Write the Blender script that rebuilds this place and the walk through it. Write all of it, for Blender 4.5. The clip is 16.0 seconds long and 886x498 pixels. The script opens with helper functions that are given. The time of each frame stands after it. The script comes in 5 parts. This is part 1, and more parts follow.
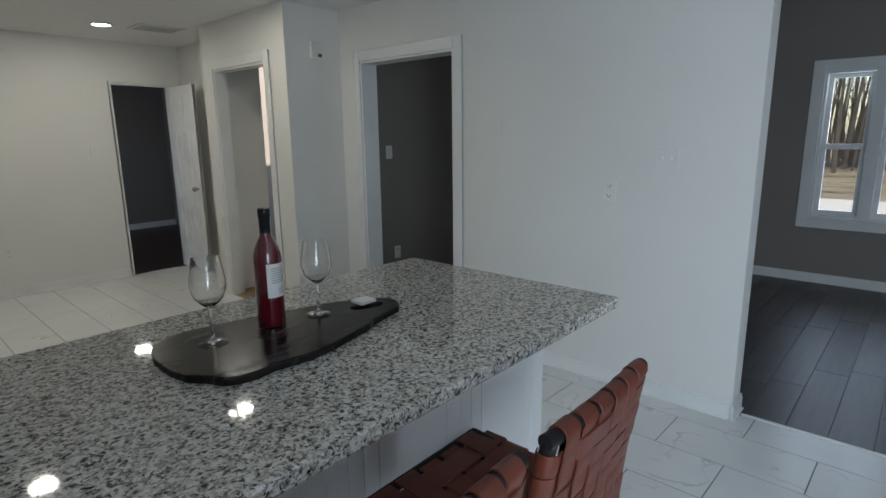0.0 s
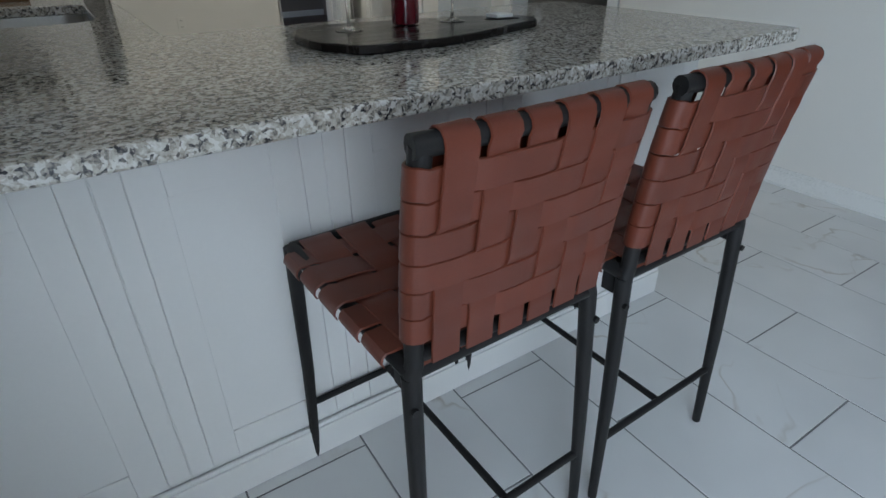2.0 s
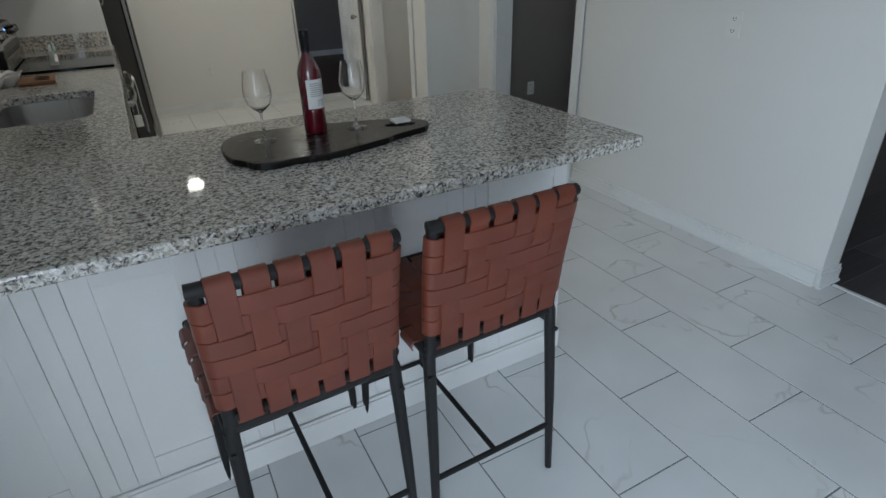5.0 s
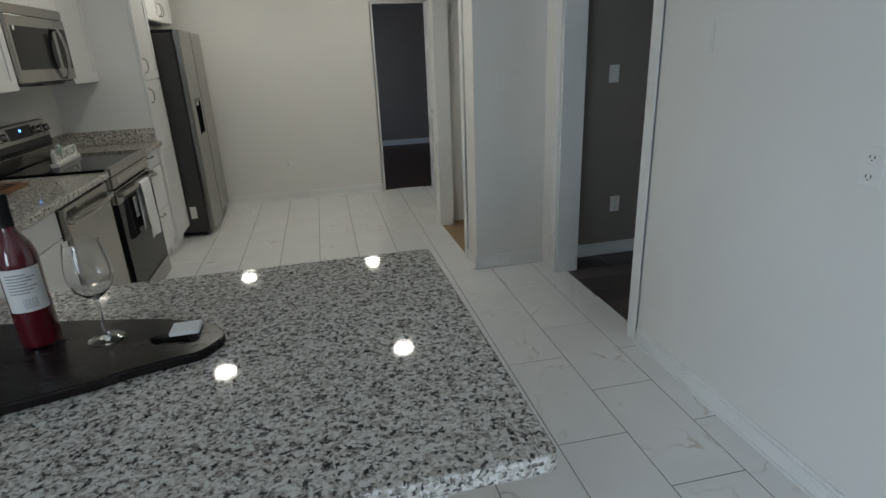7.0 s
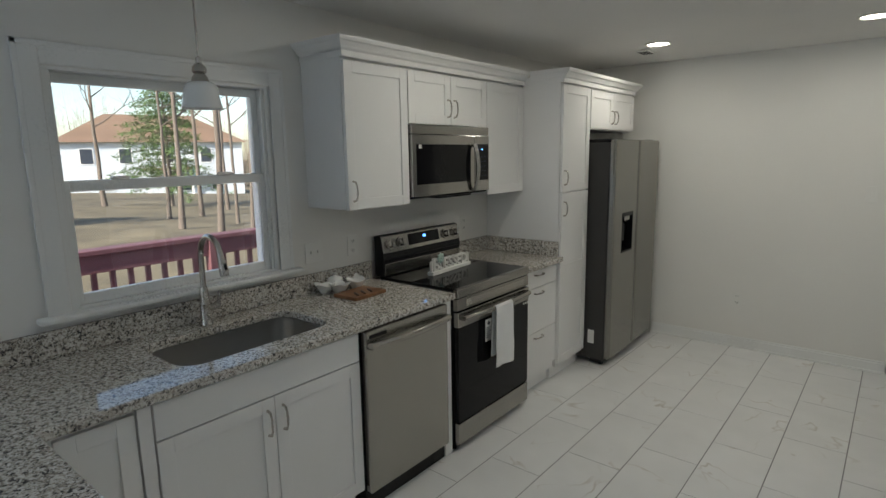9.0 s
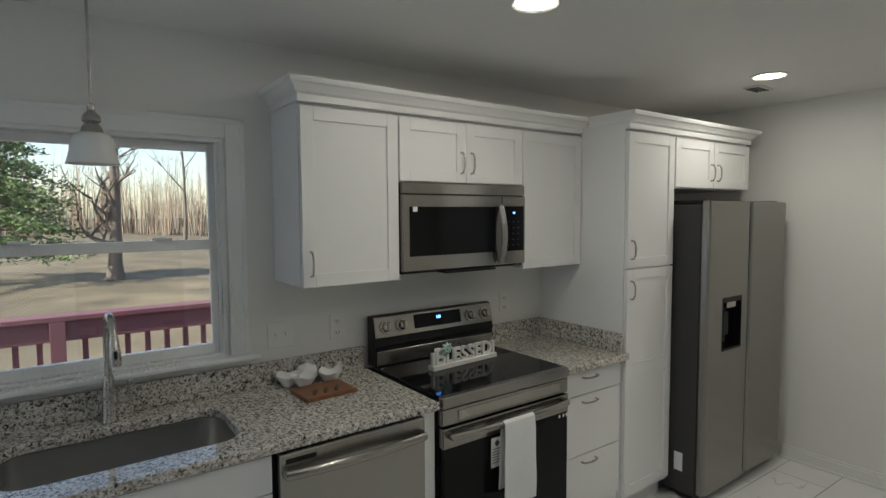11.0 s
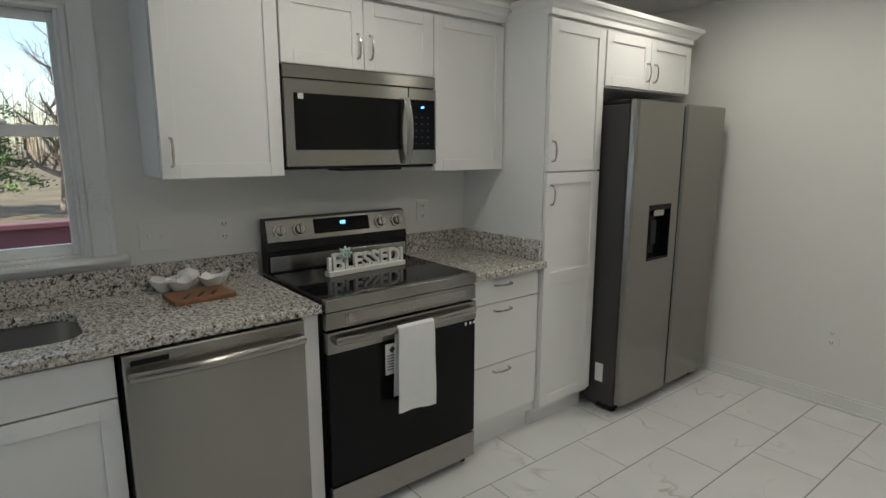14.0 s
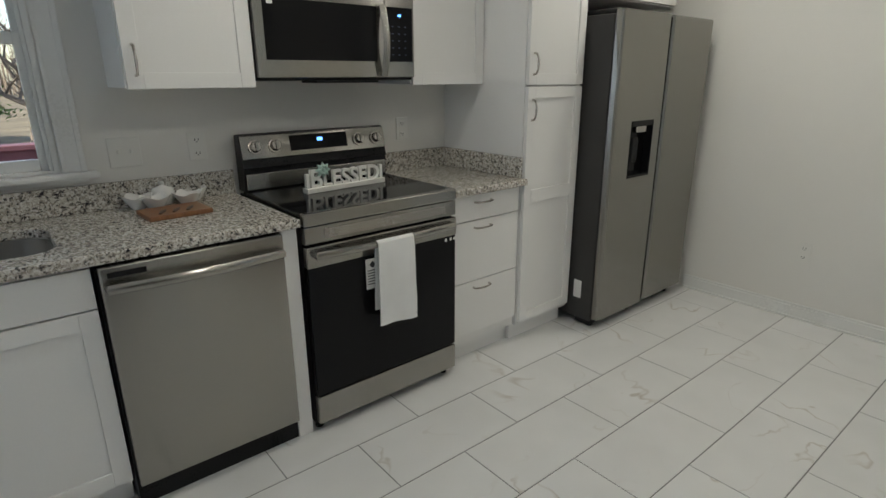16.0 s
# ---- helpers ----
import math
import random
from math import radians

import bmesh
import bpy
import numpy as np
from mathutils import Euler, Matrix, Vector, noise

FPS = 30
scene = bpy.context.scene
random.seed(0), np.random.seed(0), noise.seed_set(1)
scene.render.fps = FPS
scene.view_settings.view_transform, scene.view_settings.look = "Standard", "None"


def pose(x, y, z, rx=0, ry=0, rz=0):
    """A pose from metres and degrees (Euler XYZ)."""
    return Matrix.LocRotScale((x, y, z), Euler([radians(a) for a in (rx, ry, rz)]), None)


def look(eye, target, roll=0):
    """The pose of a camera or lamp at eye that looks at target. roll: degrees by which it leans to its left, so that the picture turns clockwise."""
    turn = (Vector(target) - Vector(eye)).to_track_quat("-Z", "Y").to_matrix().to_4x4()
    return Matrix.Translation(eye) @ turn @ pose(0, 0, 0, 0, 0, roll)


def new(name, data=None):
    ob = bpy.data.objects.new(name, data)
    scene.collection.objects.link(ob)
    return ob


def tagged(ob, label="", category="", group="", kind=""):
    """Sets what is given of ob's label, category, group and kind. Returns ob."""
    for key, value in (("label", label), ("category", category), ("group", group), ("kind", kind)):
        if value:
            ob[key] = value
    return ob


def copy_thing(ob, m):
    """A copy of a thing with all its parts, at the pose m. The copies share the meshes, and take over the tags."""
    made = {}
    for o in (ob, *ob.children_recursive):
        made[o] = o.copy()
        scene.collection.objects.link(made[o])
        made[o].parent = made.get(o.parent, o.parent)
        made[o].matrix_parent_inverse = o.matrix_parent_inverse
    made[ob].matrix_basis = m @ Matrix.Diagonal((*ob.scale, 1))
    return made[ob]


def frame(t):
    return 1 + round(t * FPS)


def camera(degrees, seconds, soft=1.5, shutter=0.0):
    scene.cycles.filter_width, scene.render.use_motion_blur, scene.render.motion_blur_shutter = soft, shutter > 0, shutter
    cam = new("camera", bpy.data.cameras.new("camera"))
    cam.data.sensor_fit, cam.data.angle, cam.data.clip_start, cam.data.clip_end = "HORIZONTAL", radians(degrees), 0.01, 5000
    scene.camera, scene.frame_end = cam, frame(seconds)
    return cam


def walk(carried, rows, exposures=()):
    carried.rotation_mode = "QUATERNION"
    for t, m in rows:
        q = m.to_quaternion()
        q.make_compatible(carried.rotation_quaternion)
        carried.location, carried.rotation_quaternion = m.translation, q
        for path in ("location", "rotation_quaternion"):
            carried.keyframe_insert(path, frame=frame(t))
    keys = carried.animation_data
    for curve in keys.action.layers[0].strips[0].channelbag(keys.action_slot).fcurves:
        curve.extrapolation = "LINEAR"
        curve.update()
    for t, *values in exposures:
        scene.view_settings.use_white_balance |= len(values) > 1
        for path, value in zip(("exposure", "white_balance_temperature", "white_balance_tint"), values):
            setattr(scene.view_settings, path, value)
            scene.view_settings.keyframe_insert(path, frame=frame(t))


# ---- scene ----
cam = camera(77.8, 16.0)
PATH = [
    (0, (0.445, -3.603, 1.475), (1.907, -2.302, 1.065), -0.7),
    (0.5, (0.452, -3.637, 1.361), (1.747, -2.198, 0.858), -0.9),
    (1, (0.478, -3.681, 1.259), (1.644, -2.208, 0.573), -0.9),
    (1.5, (0.424, -3.694, 1.198), (1.473, -2.23, 0.328), -0.7),
    (2, (0.407, -3.683, 1.172), (1.36, -2.231, 0.181), -0.7),
    (2.5, (0.402, -3.67, 1.201), (1.305, -2.224, 0.155), -0.6),
    (3, (0.409, -3.661, 1.216), (1.305, -2.211, 0.17), -0.6),
    (3.5, (0.403, -3.661, 1.214), (1.294, -2.211, 0.163), -0.6),
    (4, (0.389, -3.763, 1.316), (1.274, -2.307, 0.268), -0.8),
    (4.5, (0.504, -3.986, 1.425), (1.372, -2.481, 0.435), -1.3),
    (5, (0.705, -4.109, 1.469), (1.545, -2.551, 0.539), -1.7),
    (5.2, (0.809, -4.099, 1.478), (1.647, -2.527, 0.569), -1.8),
    (7.3, (1.997, -3.339, 1.535), (2.127, -1.451, 0.888), -2.0),
    (7.5, (2.093, -3.226, 1.569), (1.996, -1.329, 0.94), -1.6),
    (8, (2.224, -2.891, 1.578), (1.631, -1.06, 1.033), -1.4),
    (8.5, (2.37, -2.595, 1.616), (1.447, -0.872, 1.19), -1.2),
    (9, (2.415, -2.3, 1.681), (1.176, -0.768, 1.339), -0.9),
    (9.2, (2.397, -2.198, 1.694), (1.064, -0.734, 1.41), -0.7),
    (11.3, (2.445, -1.168, 1.709), (0.824, -0.004, 1.577), -0.1),
    (11.5, (2.488, -1.091, 1.721), (0.861, 0.065, 1.587), -0.0),
    (12, (2.524, -0.972, 1.717), (0.897, 0.183, 1.587), -0.1),
    (12.5, (2.517, -0.935, 1.694), (0.906, 0.242, 1.563), 0.2),
    (13, (2.489, -0.919, 1.612), (0.897, 0.28, 1.445), 0.1),
    (13.5, (2.487, -0.909, 1.556), (0.919, 0.307, 1.299), 0.0),
    (14, (2.487, -0.906, 1.514), (0.949, 0.321, 1.154), -0.0),
    (14.5, (2.483, -0.905, 1.485), (0.973, 0.328, 1.036), -0.0),
    (15, (2.485, -0.897, 1.459), (0.997, 0.33, 0.929), -0.2),
    (15.5, (2.494, -0.899, 1.452), (1.025, 0.331, 0.876), -0.1),
    (16, (2.514, -0.893, 1.445), (1.055, 0.335, 0.844), -0.2),
]
walk(cam, [(t, look(eye, aim, roll)) for t, eye, aim, roll in PATH], [(0, 0.80), (5, 0.85), (7.5, 0.9), (9, 0.9), (12.5, 1.0), (14, 1.1), (16, 1.22)])

# ---- world, sun, lamps ----
world = bpy.data.worlds.new("sky")
scene.world = world
world.use_nodes = True
wn = world.node_tree
sky = wn.nodes.new("ShaderNodeTexSky")
sky.sky_type, sky.sun_disc = "NISHITA", False
sky.sun_elevation, sky.sun_rotation = radians(32), radians(172)
wn.links.new(sky.outputs[0], wn.nodes["Background"].inputs[0])
wn.nodes["Background"].inputs[1].default_value = 0.15
sun = new("sun", bpy.data.lights.new("sun", "SUN"))
sun.data.energy, sun.data.angle, sun.data.color = 5.0, radians(0.6), (1.0, 0.93, 0.82)
sun.matrix_world = look((0, 0, 30), (-4.2, 30, 11.2))
RECESSED = [(1.03, 0.13), (2.29, 0.08), (1.03, 1.92), (2.27, 1.95)]
LAMP_W, PATIO_W = 2.0, 33.0


def area_lamp(name, m, w, h, watts, color, shape="RECTANGLE"):
    ob = new(name, bpy.data.lights.new(name, "AREA"))
    ob.data.shape, ob.data.size, ob.data.size_y = shape, w, h
    ob.data.energy, ob.data.color = watts, color
    ob.matrix_world = m
    return ob


for lx, ly in RECESSED:
    area_lamp("recessed_lamp", pose(lx, ly, 2.425), 0.13, 0.13, LAMP_W, (0.97, 0.95, 0.85), "DISK")
area_lamp("patio_door_daylight", look((-0.14, -5.2, 1.05), (1, -5.0, 0.95)), 1.7, 2.0, PATIO_W, (0.66, 0.82, 1.0))
area_lamp("living_window_daylight", look((6.92, -3.17, 1.32), (5, -3.17, 1.2)), 0.83, 1.3, 6.0, (0.66, 0.80, 1.0))

# Added lamp in an assumed, unseen window opening; lifts the black back room.
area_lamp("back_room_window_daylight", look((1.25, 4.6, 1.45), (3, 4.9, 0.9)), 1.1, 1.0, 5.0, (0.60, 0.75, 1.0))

# ---- materials ----


def nodes_of(name):
    m = bpy.data.materials.new(name)
    m.use_nodes = True
    t = m.node_tree
    return m, t, t.nodes["Principled BSDF"]


def node(t, kind, **kw):
    n = t.nodes.new(kind)
    for k, v in kw.items():
        n.inputs[k.replace("_", " ")].default_value = v
    return n


def coords(t, stretch=(1, 1, 1), random_offset=False):
    tc = t.nodes.new("ShaderNodeTexCoord")
    mp = t.nodes.new("ShaderNodeMapping")
    mp.inputs["Scale"].default_value = stretch
    t.links.new(tc.outputs["Object"], mp.inputs[0])
    if random_offset:
        oi = t.nodes.new("ShaderNodeObjectInfo")
        sc = t.nodes.new("ShaderNodeMath")
        sc.operation = "MULTIPLY"
        sc.inputs[1].default_value = 37.0
        t.links.new(oi.outputs["Random"], sc.inputs[0])
        t.links.new(sc.outputs[0], mp.inputs["Location"])
    return mp.outputs[0]


def ramp(t, src, stops, mode="LINEAR"):
    r = t.nodes.new("ShaderNodeValToRGB")
    r.color_ramp.interpolation = mode
    el = r.color_ramp.elements
    while len(el) < len(stops):
        el.new(0.5)
    for e, (p, c) in zip(el, stops):
        e.position = p
        e.color = (*c, 1) if len(c) == 3 else c
    t.links.new(src, r.inputs[0])
    return r.outputs[0]


def bump(t, b, src, strength, dist=0.002):
    n = t.nodes.new("ShaderNodeBump")
    n.inputs["Strength"].default_value, n.inputs["Distance"].default_value = strength, dist
    t.links.new(src, n.inputs["Height"])
    t.links.new(n.outputs[0], b.inputs["Normal"])


def surface(name, col, rough=0.5, metal=0.0, var=0.06, scale=3.0, fine=150.0, relief=0.15, stretch=(1, 1, 1), rvar=0.08, random_offset=False, emit=0.0):
    """Colour with broad blotches and fine grain, roughness that varies, and a fine relief."""
    m, t, b = nodes_of(name)
    v = coords(t, stretch, random_offset)
    n1 = node(t, "ShaderNodeTexNoise", Scale=scale, Detail=4.0)
    n2 = node(t, "ShaderNodeTexNoise", Scale=fine, Detail=3.0)
    t.links.new(v, n1.inputs["Vector"])
    t.links.new(v, n2.inputs["Vector"])
    mix = t.nodes.new("ShaderNodeMath")
    mix.operation = "MULTIPLY_ADD"
    mix.inputs[1].default_value = 0.35
    t.links.new(n2.outputs[0], mix.inputs[0])
    half = t.nodes.new("ShaderNodeMath")
    half.operation = "MULTIPLY"
    half.inputs[1].default_value = 0.65
    t.links.new(n1.outputs[0], half.inputs[0])
    t.links.new(half.outputs[0], mix.inputs[2])
    lo = tuple(c * (1 - var) for c in col)
    hi = tuple(min(1, c * (1 + var)) for c in col)
    t.links.new(ramp(t, mix.outputs[0], [(0.3, lo), (0.7, hi)]), b.inputs["Base Color"])
    r0, r1 = max(0.02, rough - rvar), min(1, rough + rvar)
    t.links.new(ramp(t, mix.outputs[0], [(0.3, (r0,) * 3), (0.7, (r1,) * 3)]), b.inputs["Roughness"])
    b.inputs["Metallic"].default_value = metal
    if relief:
        bump(t, b, n2.outputs[0], relief, 0.001)
    if emit:
        b.inputs["Emission Color"].default_value = (*col, 1)
        b.inputs["Emission Strength"].default_value = emit
    return m


def granite_material():
    m, t, b = nodes_of("granite")
    v = coords(t)
    warp = node(t, "ShaderNodeTexNoise", Scale=60.0, Detail=3.0)
    t.links.new(v, warp.inputs["Vector"])
    add = t.nodes.new("ShaderNodeVectorMath")
    add.operation = "MULTIPLY_ADD"
    add.inputs[1].default_value = (0.02, 0.02, 0.02)
    t.links.new(warp.outputs["Color"], add.inputs[0])
    t.links.new(v, add.inputs[2])
    cell = node(t, "ShaderNodeTexVoronoi", Scale=165.0)
    t.links.new(add.outputs[0], cell.inputs["Vector"])
    sep = t.nodes.new("ShaderNodeSeparateColor")
    t.links.new(cell.outputs["Color"], sep.inputs[0])
    big = node(t, "ShaderNodeTexNoise", Scale=66.0, Detail=5.0, Roughness=0.65)
    t.links.new(v, big.inputs["Vector"])
    mid = t.nodes.new("ShaderNodeMath")
    mid.operation = "MULTIPLY_ADD"
    mid.inputs[1].default_value = 0.42
    t.links.new(sep.outputs[0], mid.inputs[0])
    t.links.new(big.outputs[0], mid.inputs[2])
    stops = [(0.42, (0.018, 0.018, 0.022)), (0.51, (0.078, 0.075, 0.076)), (0.57, (0.24, 0.216, 0.19)), (0.665, (0.44, 0.395, 0.335)),
             (0.78, (0.58, 0.55, 0.49)), (0.91, (0.72, 0.70, 0.66))]
    t.links.new(ramp(t, mid.outputs[0], stops), b.inputs["Base Color"])
    b.inputs["Roughness"].default_value = 0.045
    bump(t, b, big.outputs[0], 0.001, 0.0005)
    return m


def tile_material():
    m, t, b = nodes_of("marble_tile")
    v = coords(t, (1, 1, 1), True)
    n = node(t, "ShaderNodeTexNoise", Scale=1.7, Detail=4.0, Roughness=0.5, Distortion=0.5)
    t.links.new(v, n.inputs["Vector"])
    vein = ramp(t, n.outputs[0], [(0.488, (0, 0, 0)), (0.50, (1, 1, 1)), (0.506, (0, 0, 0))])
    patch = node(t, "ShaderNodeTexNoise", Scale=3.5, Detail=2.0)
    t.links.new(v, patch.inputs["Vector"])
    keep = ramp(t, patch.outputs[0], [(0.48, (0, 0, 0)), (0.66, (1, 1, 1))])
    amount = t.nodes.new("ShaderNodeMath")
    amount.operation = "MULTIPLY"
    t.links.new(vein, amount.inputs[0])
    t.links.new(keep, amount.inputs[1])
    base = ramp(t, patch.outputs[0], [(0.3, (0.74, 0.74, 0.73)), (0.7, (0.80, 0.80, 0.79))])
    mix = t.nodes.new("ShaderNodeMix")
    mix.data_type = "RGBA"
    t.links.new(amount.outputs[0], mix.inputs[0])
    t.links.new(base, mix.inputs[6])
    mix.inputs[7].default_value = (0.58, 0.54, 0.49, 1)
    t.links.new(mix.outputs[2], b.inputs["Base Color"])
    b.inputs["Roughness"].default_value = 0.24
    bump(t, b, patch.outputs[0], 0.03, 0.002)
    return m


def glass_material(name, tint=(1, 1, 1), rough=0.0, thin=False):
    m, t, b = nodes_of(name)
    if thin:
        out = t.nodes["Material Output"]
        tr, gl, mx = t.nodes.new("ShaderNodeBsdfTransparent"), t.nodes.new("ShaderNodeBsdfGlossy"), t.nodes.new("ShaderNodeMixShader")
        tr.inputs[0].default_value = (*tint, 1)
        gl.inputs["Roughness"].default_value = 0.02
        fr = t.nodes.new("ShaderNodeFresnel")
        fr.inputs[0].default_value = 1.45
        t.links.new(fr.outputs[0], mx.inputs[0])
        t.links.new(tr.outputs[0], mx.inputs[1])
        t.links.new(gl.outputs[0], mx.inputs[2])
        t.links.new(mx.outputs[0], out.inputs[0])
        return m
    b.inputs["Base Color"].default_value = (*tint, 1)
    b.inputs["Transmission Weight"].default_value = 1.0
    b.inputs["Roughness"].default_value = rough
    b.inputs["IOR"].default_value = 1.48
    return m


def plank_material(name, a, c):
    m, t, b = nodes_of(name)
    v = coords(t, (1, 12, 1), True)
    n = node(t, "ShaderNodeTexNoise", Scale=3.0, Detail=6.0)
    t.links.new(v, n.inputs["Vector"])
    oi = t.nodes.new("ShaderNodeObjectInfo")
    s = t.nodes.new("ShaderNodeMath")
    s.operation = "MULTIPLY_ADD"
    s.inputs[1].default_value = 0.5
    t.links.new(oi.outputs["Random"], s.inputs[0])
    h = t.nodes.new("ShaderNodeMath")
    h.operation = "MULTIPLY"
    h.inputs[1].default_value = 0.6
    t.links.new(n.outputs[0], h.inputs[0])
    t.links.new(h.outputs[0], s.inputs[2])
    t.links.new(ramp(t, s.outputs[0], [(0.2, a), (0.8, c)]), b.inputs["Base Color"])
    b.inputs["Roughness"].default_value = 0.38
    bump(t, b, n.outputs[0], 0.1, 0.001)
    return m


WALL = surface("white_wall_paint", (0.80, 0.785, 0.745), 0.55, var=0.025, scale=1.2, fine=260, relief=0.10)
CEIL = surface("ceiling_paint", (0.80, 0.79, 0.77), 0.8, var=0.03, scale=1.5, fine=180, relief=0.2)
TRIM = surface("trim_gloss_paint", (0.82, 0.82, 0.80), 0.30, var=0.02, scale=2.0, fine=90, relief=0.05)
CAB = surface("cabinet_lacquer", (0.82, 0.81, 0.79), 0.36, var=0.02, scale=1.7, fine=120, relief=0.04)
GREYWALL = surface("grey_wall_paint", (0.26, 0.228, 0.204), 0.6, var=0.05, scale=1.2, fine=240, relief=0.1)
GRANITE = granite_material()
TILE = tile_material()
GROUT = surface("grey_grout", (0.22, 0.22, 0.22), 0.9, var=0.1, scale=20, fine=300, relief=0.3)
PLANK = plank_material("dark_vinyl_plank", (0.034, 0.029, 0.028), (0.105, 0.090, 0.086))
REDPLANK = plank_material("dark_red_wood_plank", (0.030, 0.014, 0.010), (0.07, 0.032, 0.022))
STEEL = surface("brushed_steel", (0.37, 0.355, 0.328), 0.21, 1.0, var=0.012, scale=0.8, fine=6, relief=0.0, stretch=(2, 0.4, 700), rvar=0.006)
FRIDGE_STEEL = surface("dark_brushed_steel", (0.30, 0.289, 0.266), 0.23, 1.0, var=0.012, scale=0.8, fine=6, relief=0.0, stretch=(2, 700, 0.4), rvar=0.006)
for m_ in (STEEL, FRIDGE_STEEL):
    b_ = m_.node_tree.nodes["Principled BSDF"]
    tan = m_.node_tree.nodes.new("ShaderNodeTangent")
    tan.direction_type, tan.axis = "RADIAL", "Z"
    m_.node_tree.links.new(tan.outputs[0], b_.inputs["Tangent"])
    b_.inputs["Anisotropic"].default_value, b_.inputs["Anisotropic Rotation"].default_value = 0.8, 0.25
CHROME = surface("satin_nickel", (0.50, 0.47, 0.43), 0.24, 1.0, var=0.03, relief=0.02)
BLACK = surface("black_enamel", (0.012, 0.012, 0.013), 0.30, var=0.2, relief=0.03)
BLACKGLASS = surface("black_glass", (0.008, 0.008, 0.009), 0.06, var=0.1, relief=0.0, rvar=0.015)
GREYSIDE = surface("charcoal_cabinet_side", (0.06, 0.058, 0.056), 0.5, var=0.08, fine=400, relief=0.2)
LEATHER = surface("chestnut_leather", (0.142, 0.032, 0.016), 0.40, var=0.20, scale=7, fine=420, relief=0.3, random_offset=True)
IRON = surface("black_powder_coated_steel", (0.018, 0.017, 0.017), 0.45, var=0.2, fine=500, relief=0.2)
for m_, level in ((IRON, 0.22), (BLACK, 0.2), (GREYSIDE, 0.2), (BLACKGLASS, 0.16)):
    m_.node_tree.nodes["Principled BSDF"].inputs["Specular IOR Level"].default_value = level
PLASTIC = surface("white_plastic", (0.80, 0.79, 0.75), 0.35, var=0.02, relief=0.02)
GLASS = glass_material("clear_glass")
PANE = glass_material("window_glass", (0.97, 0.98, 0.98), thin=True)

# ---- mesh helpers ----


def part(name, bm, material, parent=None, label="", smooth=False):
    me = bpy.data.meshes.new(name)
    bmesh.ops.recalc_face_normals(bm, faces=bm.faces)
    bm.to_mesh(me)
    bm.free()
    me.materials.append(material)
    if smooth:
        for p in me.polygons:
            p.use_smooth = True
        me.set_sharp_from_angle(angle=radians(40))
    ob = new(name, me)
    if parent is not None:
        ob.parent = parent
    if label:
        ob["label"] = label
    return ob


def box(bm, x0, x1, y0, y1, z0, z1, bevel=0.0):
    r = bmesh.ops.create_cube(bm, size=1.0, matrix=Matrix.Translation(((x0 + x1) / 2, (y0 + y1) / 2, (z0 + z1) / 2)) @ Matrix.Diagonal((x1 - x0, y1 - y0, z1 - z0, 1)))
    if bevel:
        edges = {e for v in r["verts"] for e in v.link_edges}
        bmesh.ops.bevel(bm, geom=list(edges), offset=bevel, segments=2, affect="EDGES", profile=0.5)


def boxes(name, dims, material, parent=None, bevel=0.0, label=""):
    bm = bmesh.new()
    for d in dims:
        box(bm, *d, bevel=bevel)
    return part(name, bm, material, parent, label)


def empty(name, m=None):
    ob = new(name)
    if m is not None:
        ob.matrix_world = m
    return ob


def ring_basis(d):
    d = d.normalized()
    a = Vector((0, 0, 1)) if abs(d.z) < 0.9 else Vector((1, 0, 0))
    u = d.cross(a).normalized()
    return u, d.cross(u).normalized()


def tube(bm, pts, radii, n=10, caps=True):
    """A round tube along points; radii one number or one a point."""
    pts = [Vector(p) for p in pts]
    if not isinstance(radii, (list, tuple)):
        radii = [radii] * len(pts)
    rings = []
    u = None
    for i, p in enumerate(pts):
        d = (pts[min(i + 1, len(pts) - 1)] - pts[max(i - 1, 0)]).normalized()
        if u is None:
            u, w = ring_basis(d)
        else:
            u = (u - d * u.dot(d)).normalized()
            w = d.cross(u)
        rings.append([bm.verts.new(p + (u * math.cos(a) + w * math.sin(a)) * radii[i]) for a in (2 * math.pi * k / n for k in range(n))])
    for a, b in zip(rings, rings[1:]):
        for k in range(n):
            bm.faces.new((a[k], a[(k + 1) % n], b[(k + 1) % n], b[k]))
    if caps:
        bm.faces.new(rings[0][::-1])
        bm.faces.new(rings[-1])


def lathe(bm, profile, n=32, at=(0, 0, 0)):
    rings = []
    for r, z in profile:
        if r < 1e-5:
            rings.append([bm.verts.new((at[0], at[1], at[2] + z))])
        else:
            rings.append([bm.verts.new((at[0] + r * math.cos(2 * math.pi * k / n), at[1] + r * math.sin(2 * math.pi * k / n), at[2] + z)) for k in range(n)])
    for a, b in zip(rings, rings[1:]):
        for k in range(n):
            f = [a[k % len(a)], a[(k + 1) % len(a)], b[(k + 1) % len(b)], b[k % len(b)]]
            f = list(dict.fromkeys(f))
            if len(f) > 2:
                bm.faces.new(f)


def prism(bm, outline, z0, z1, bevel=0.0):
    """An outline of (x, y) points raised from z0 to z1."""
    lo = [bm.verts.new((x, y, z0)) for x, y in outline]
    hi = [bm.verts.new((x, y, z1)) for x, y in outline]
    n = len(lo)
    faces = [bm.faces.new(lo[::-1]), bm.faces.new(hi)]
    for k in range(n):
        faces.append(bm.faces.new((lo[k], lo[(k + 1) % n], hi[(k + 1) % n], hi[k])))
    if bevel:
        edges = list({e for f in faces[:2] for e in f.edges})
        bmesh.ops.bevel(bm, geom=edges, offset=bevel, segments=2, affect="EDGES", profile=0.5)


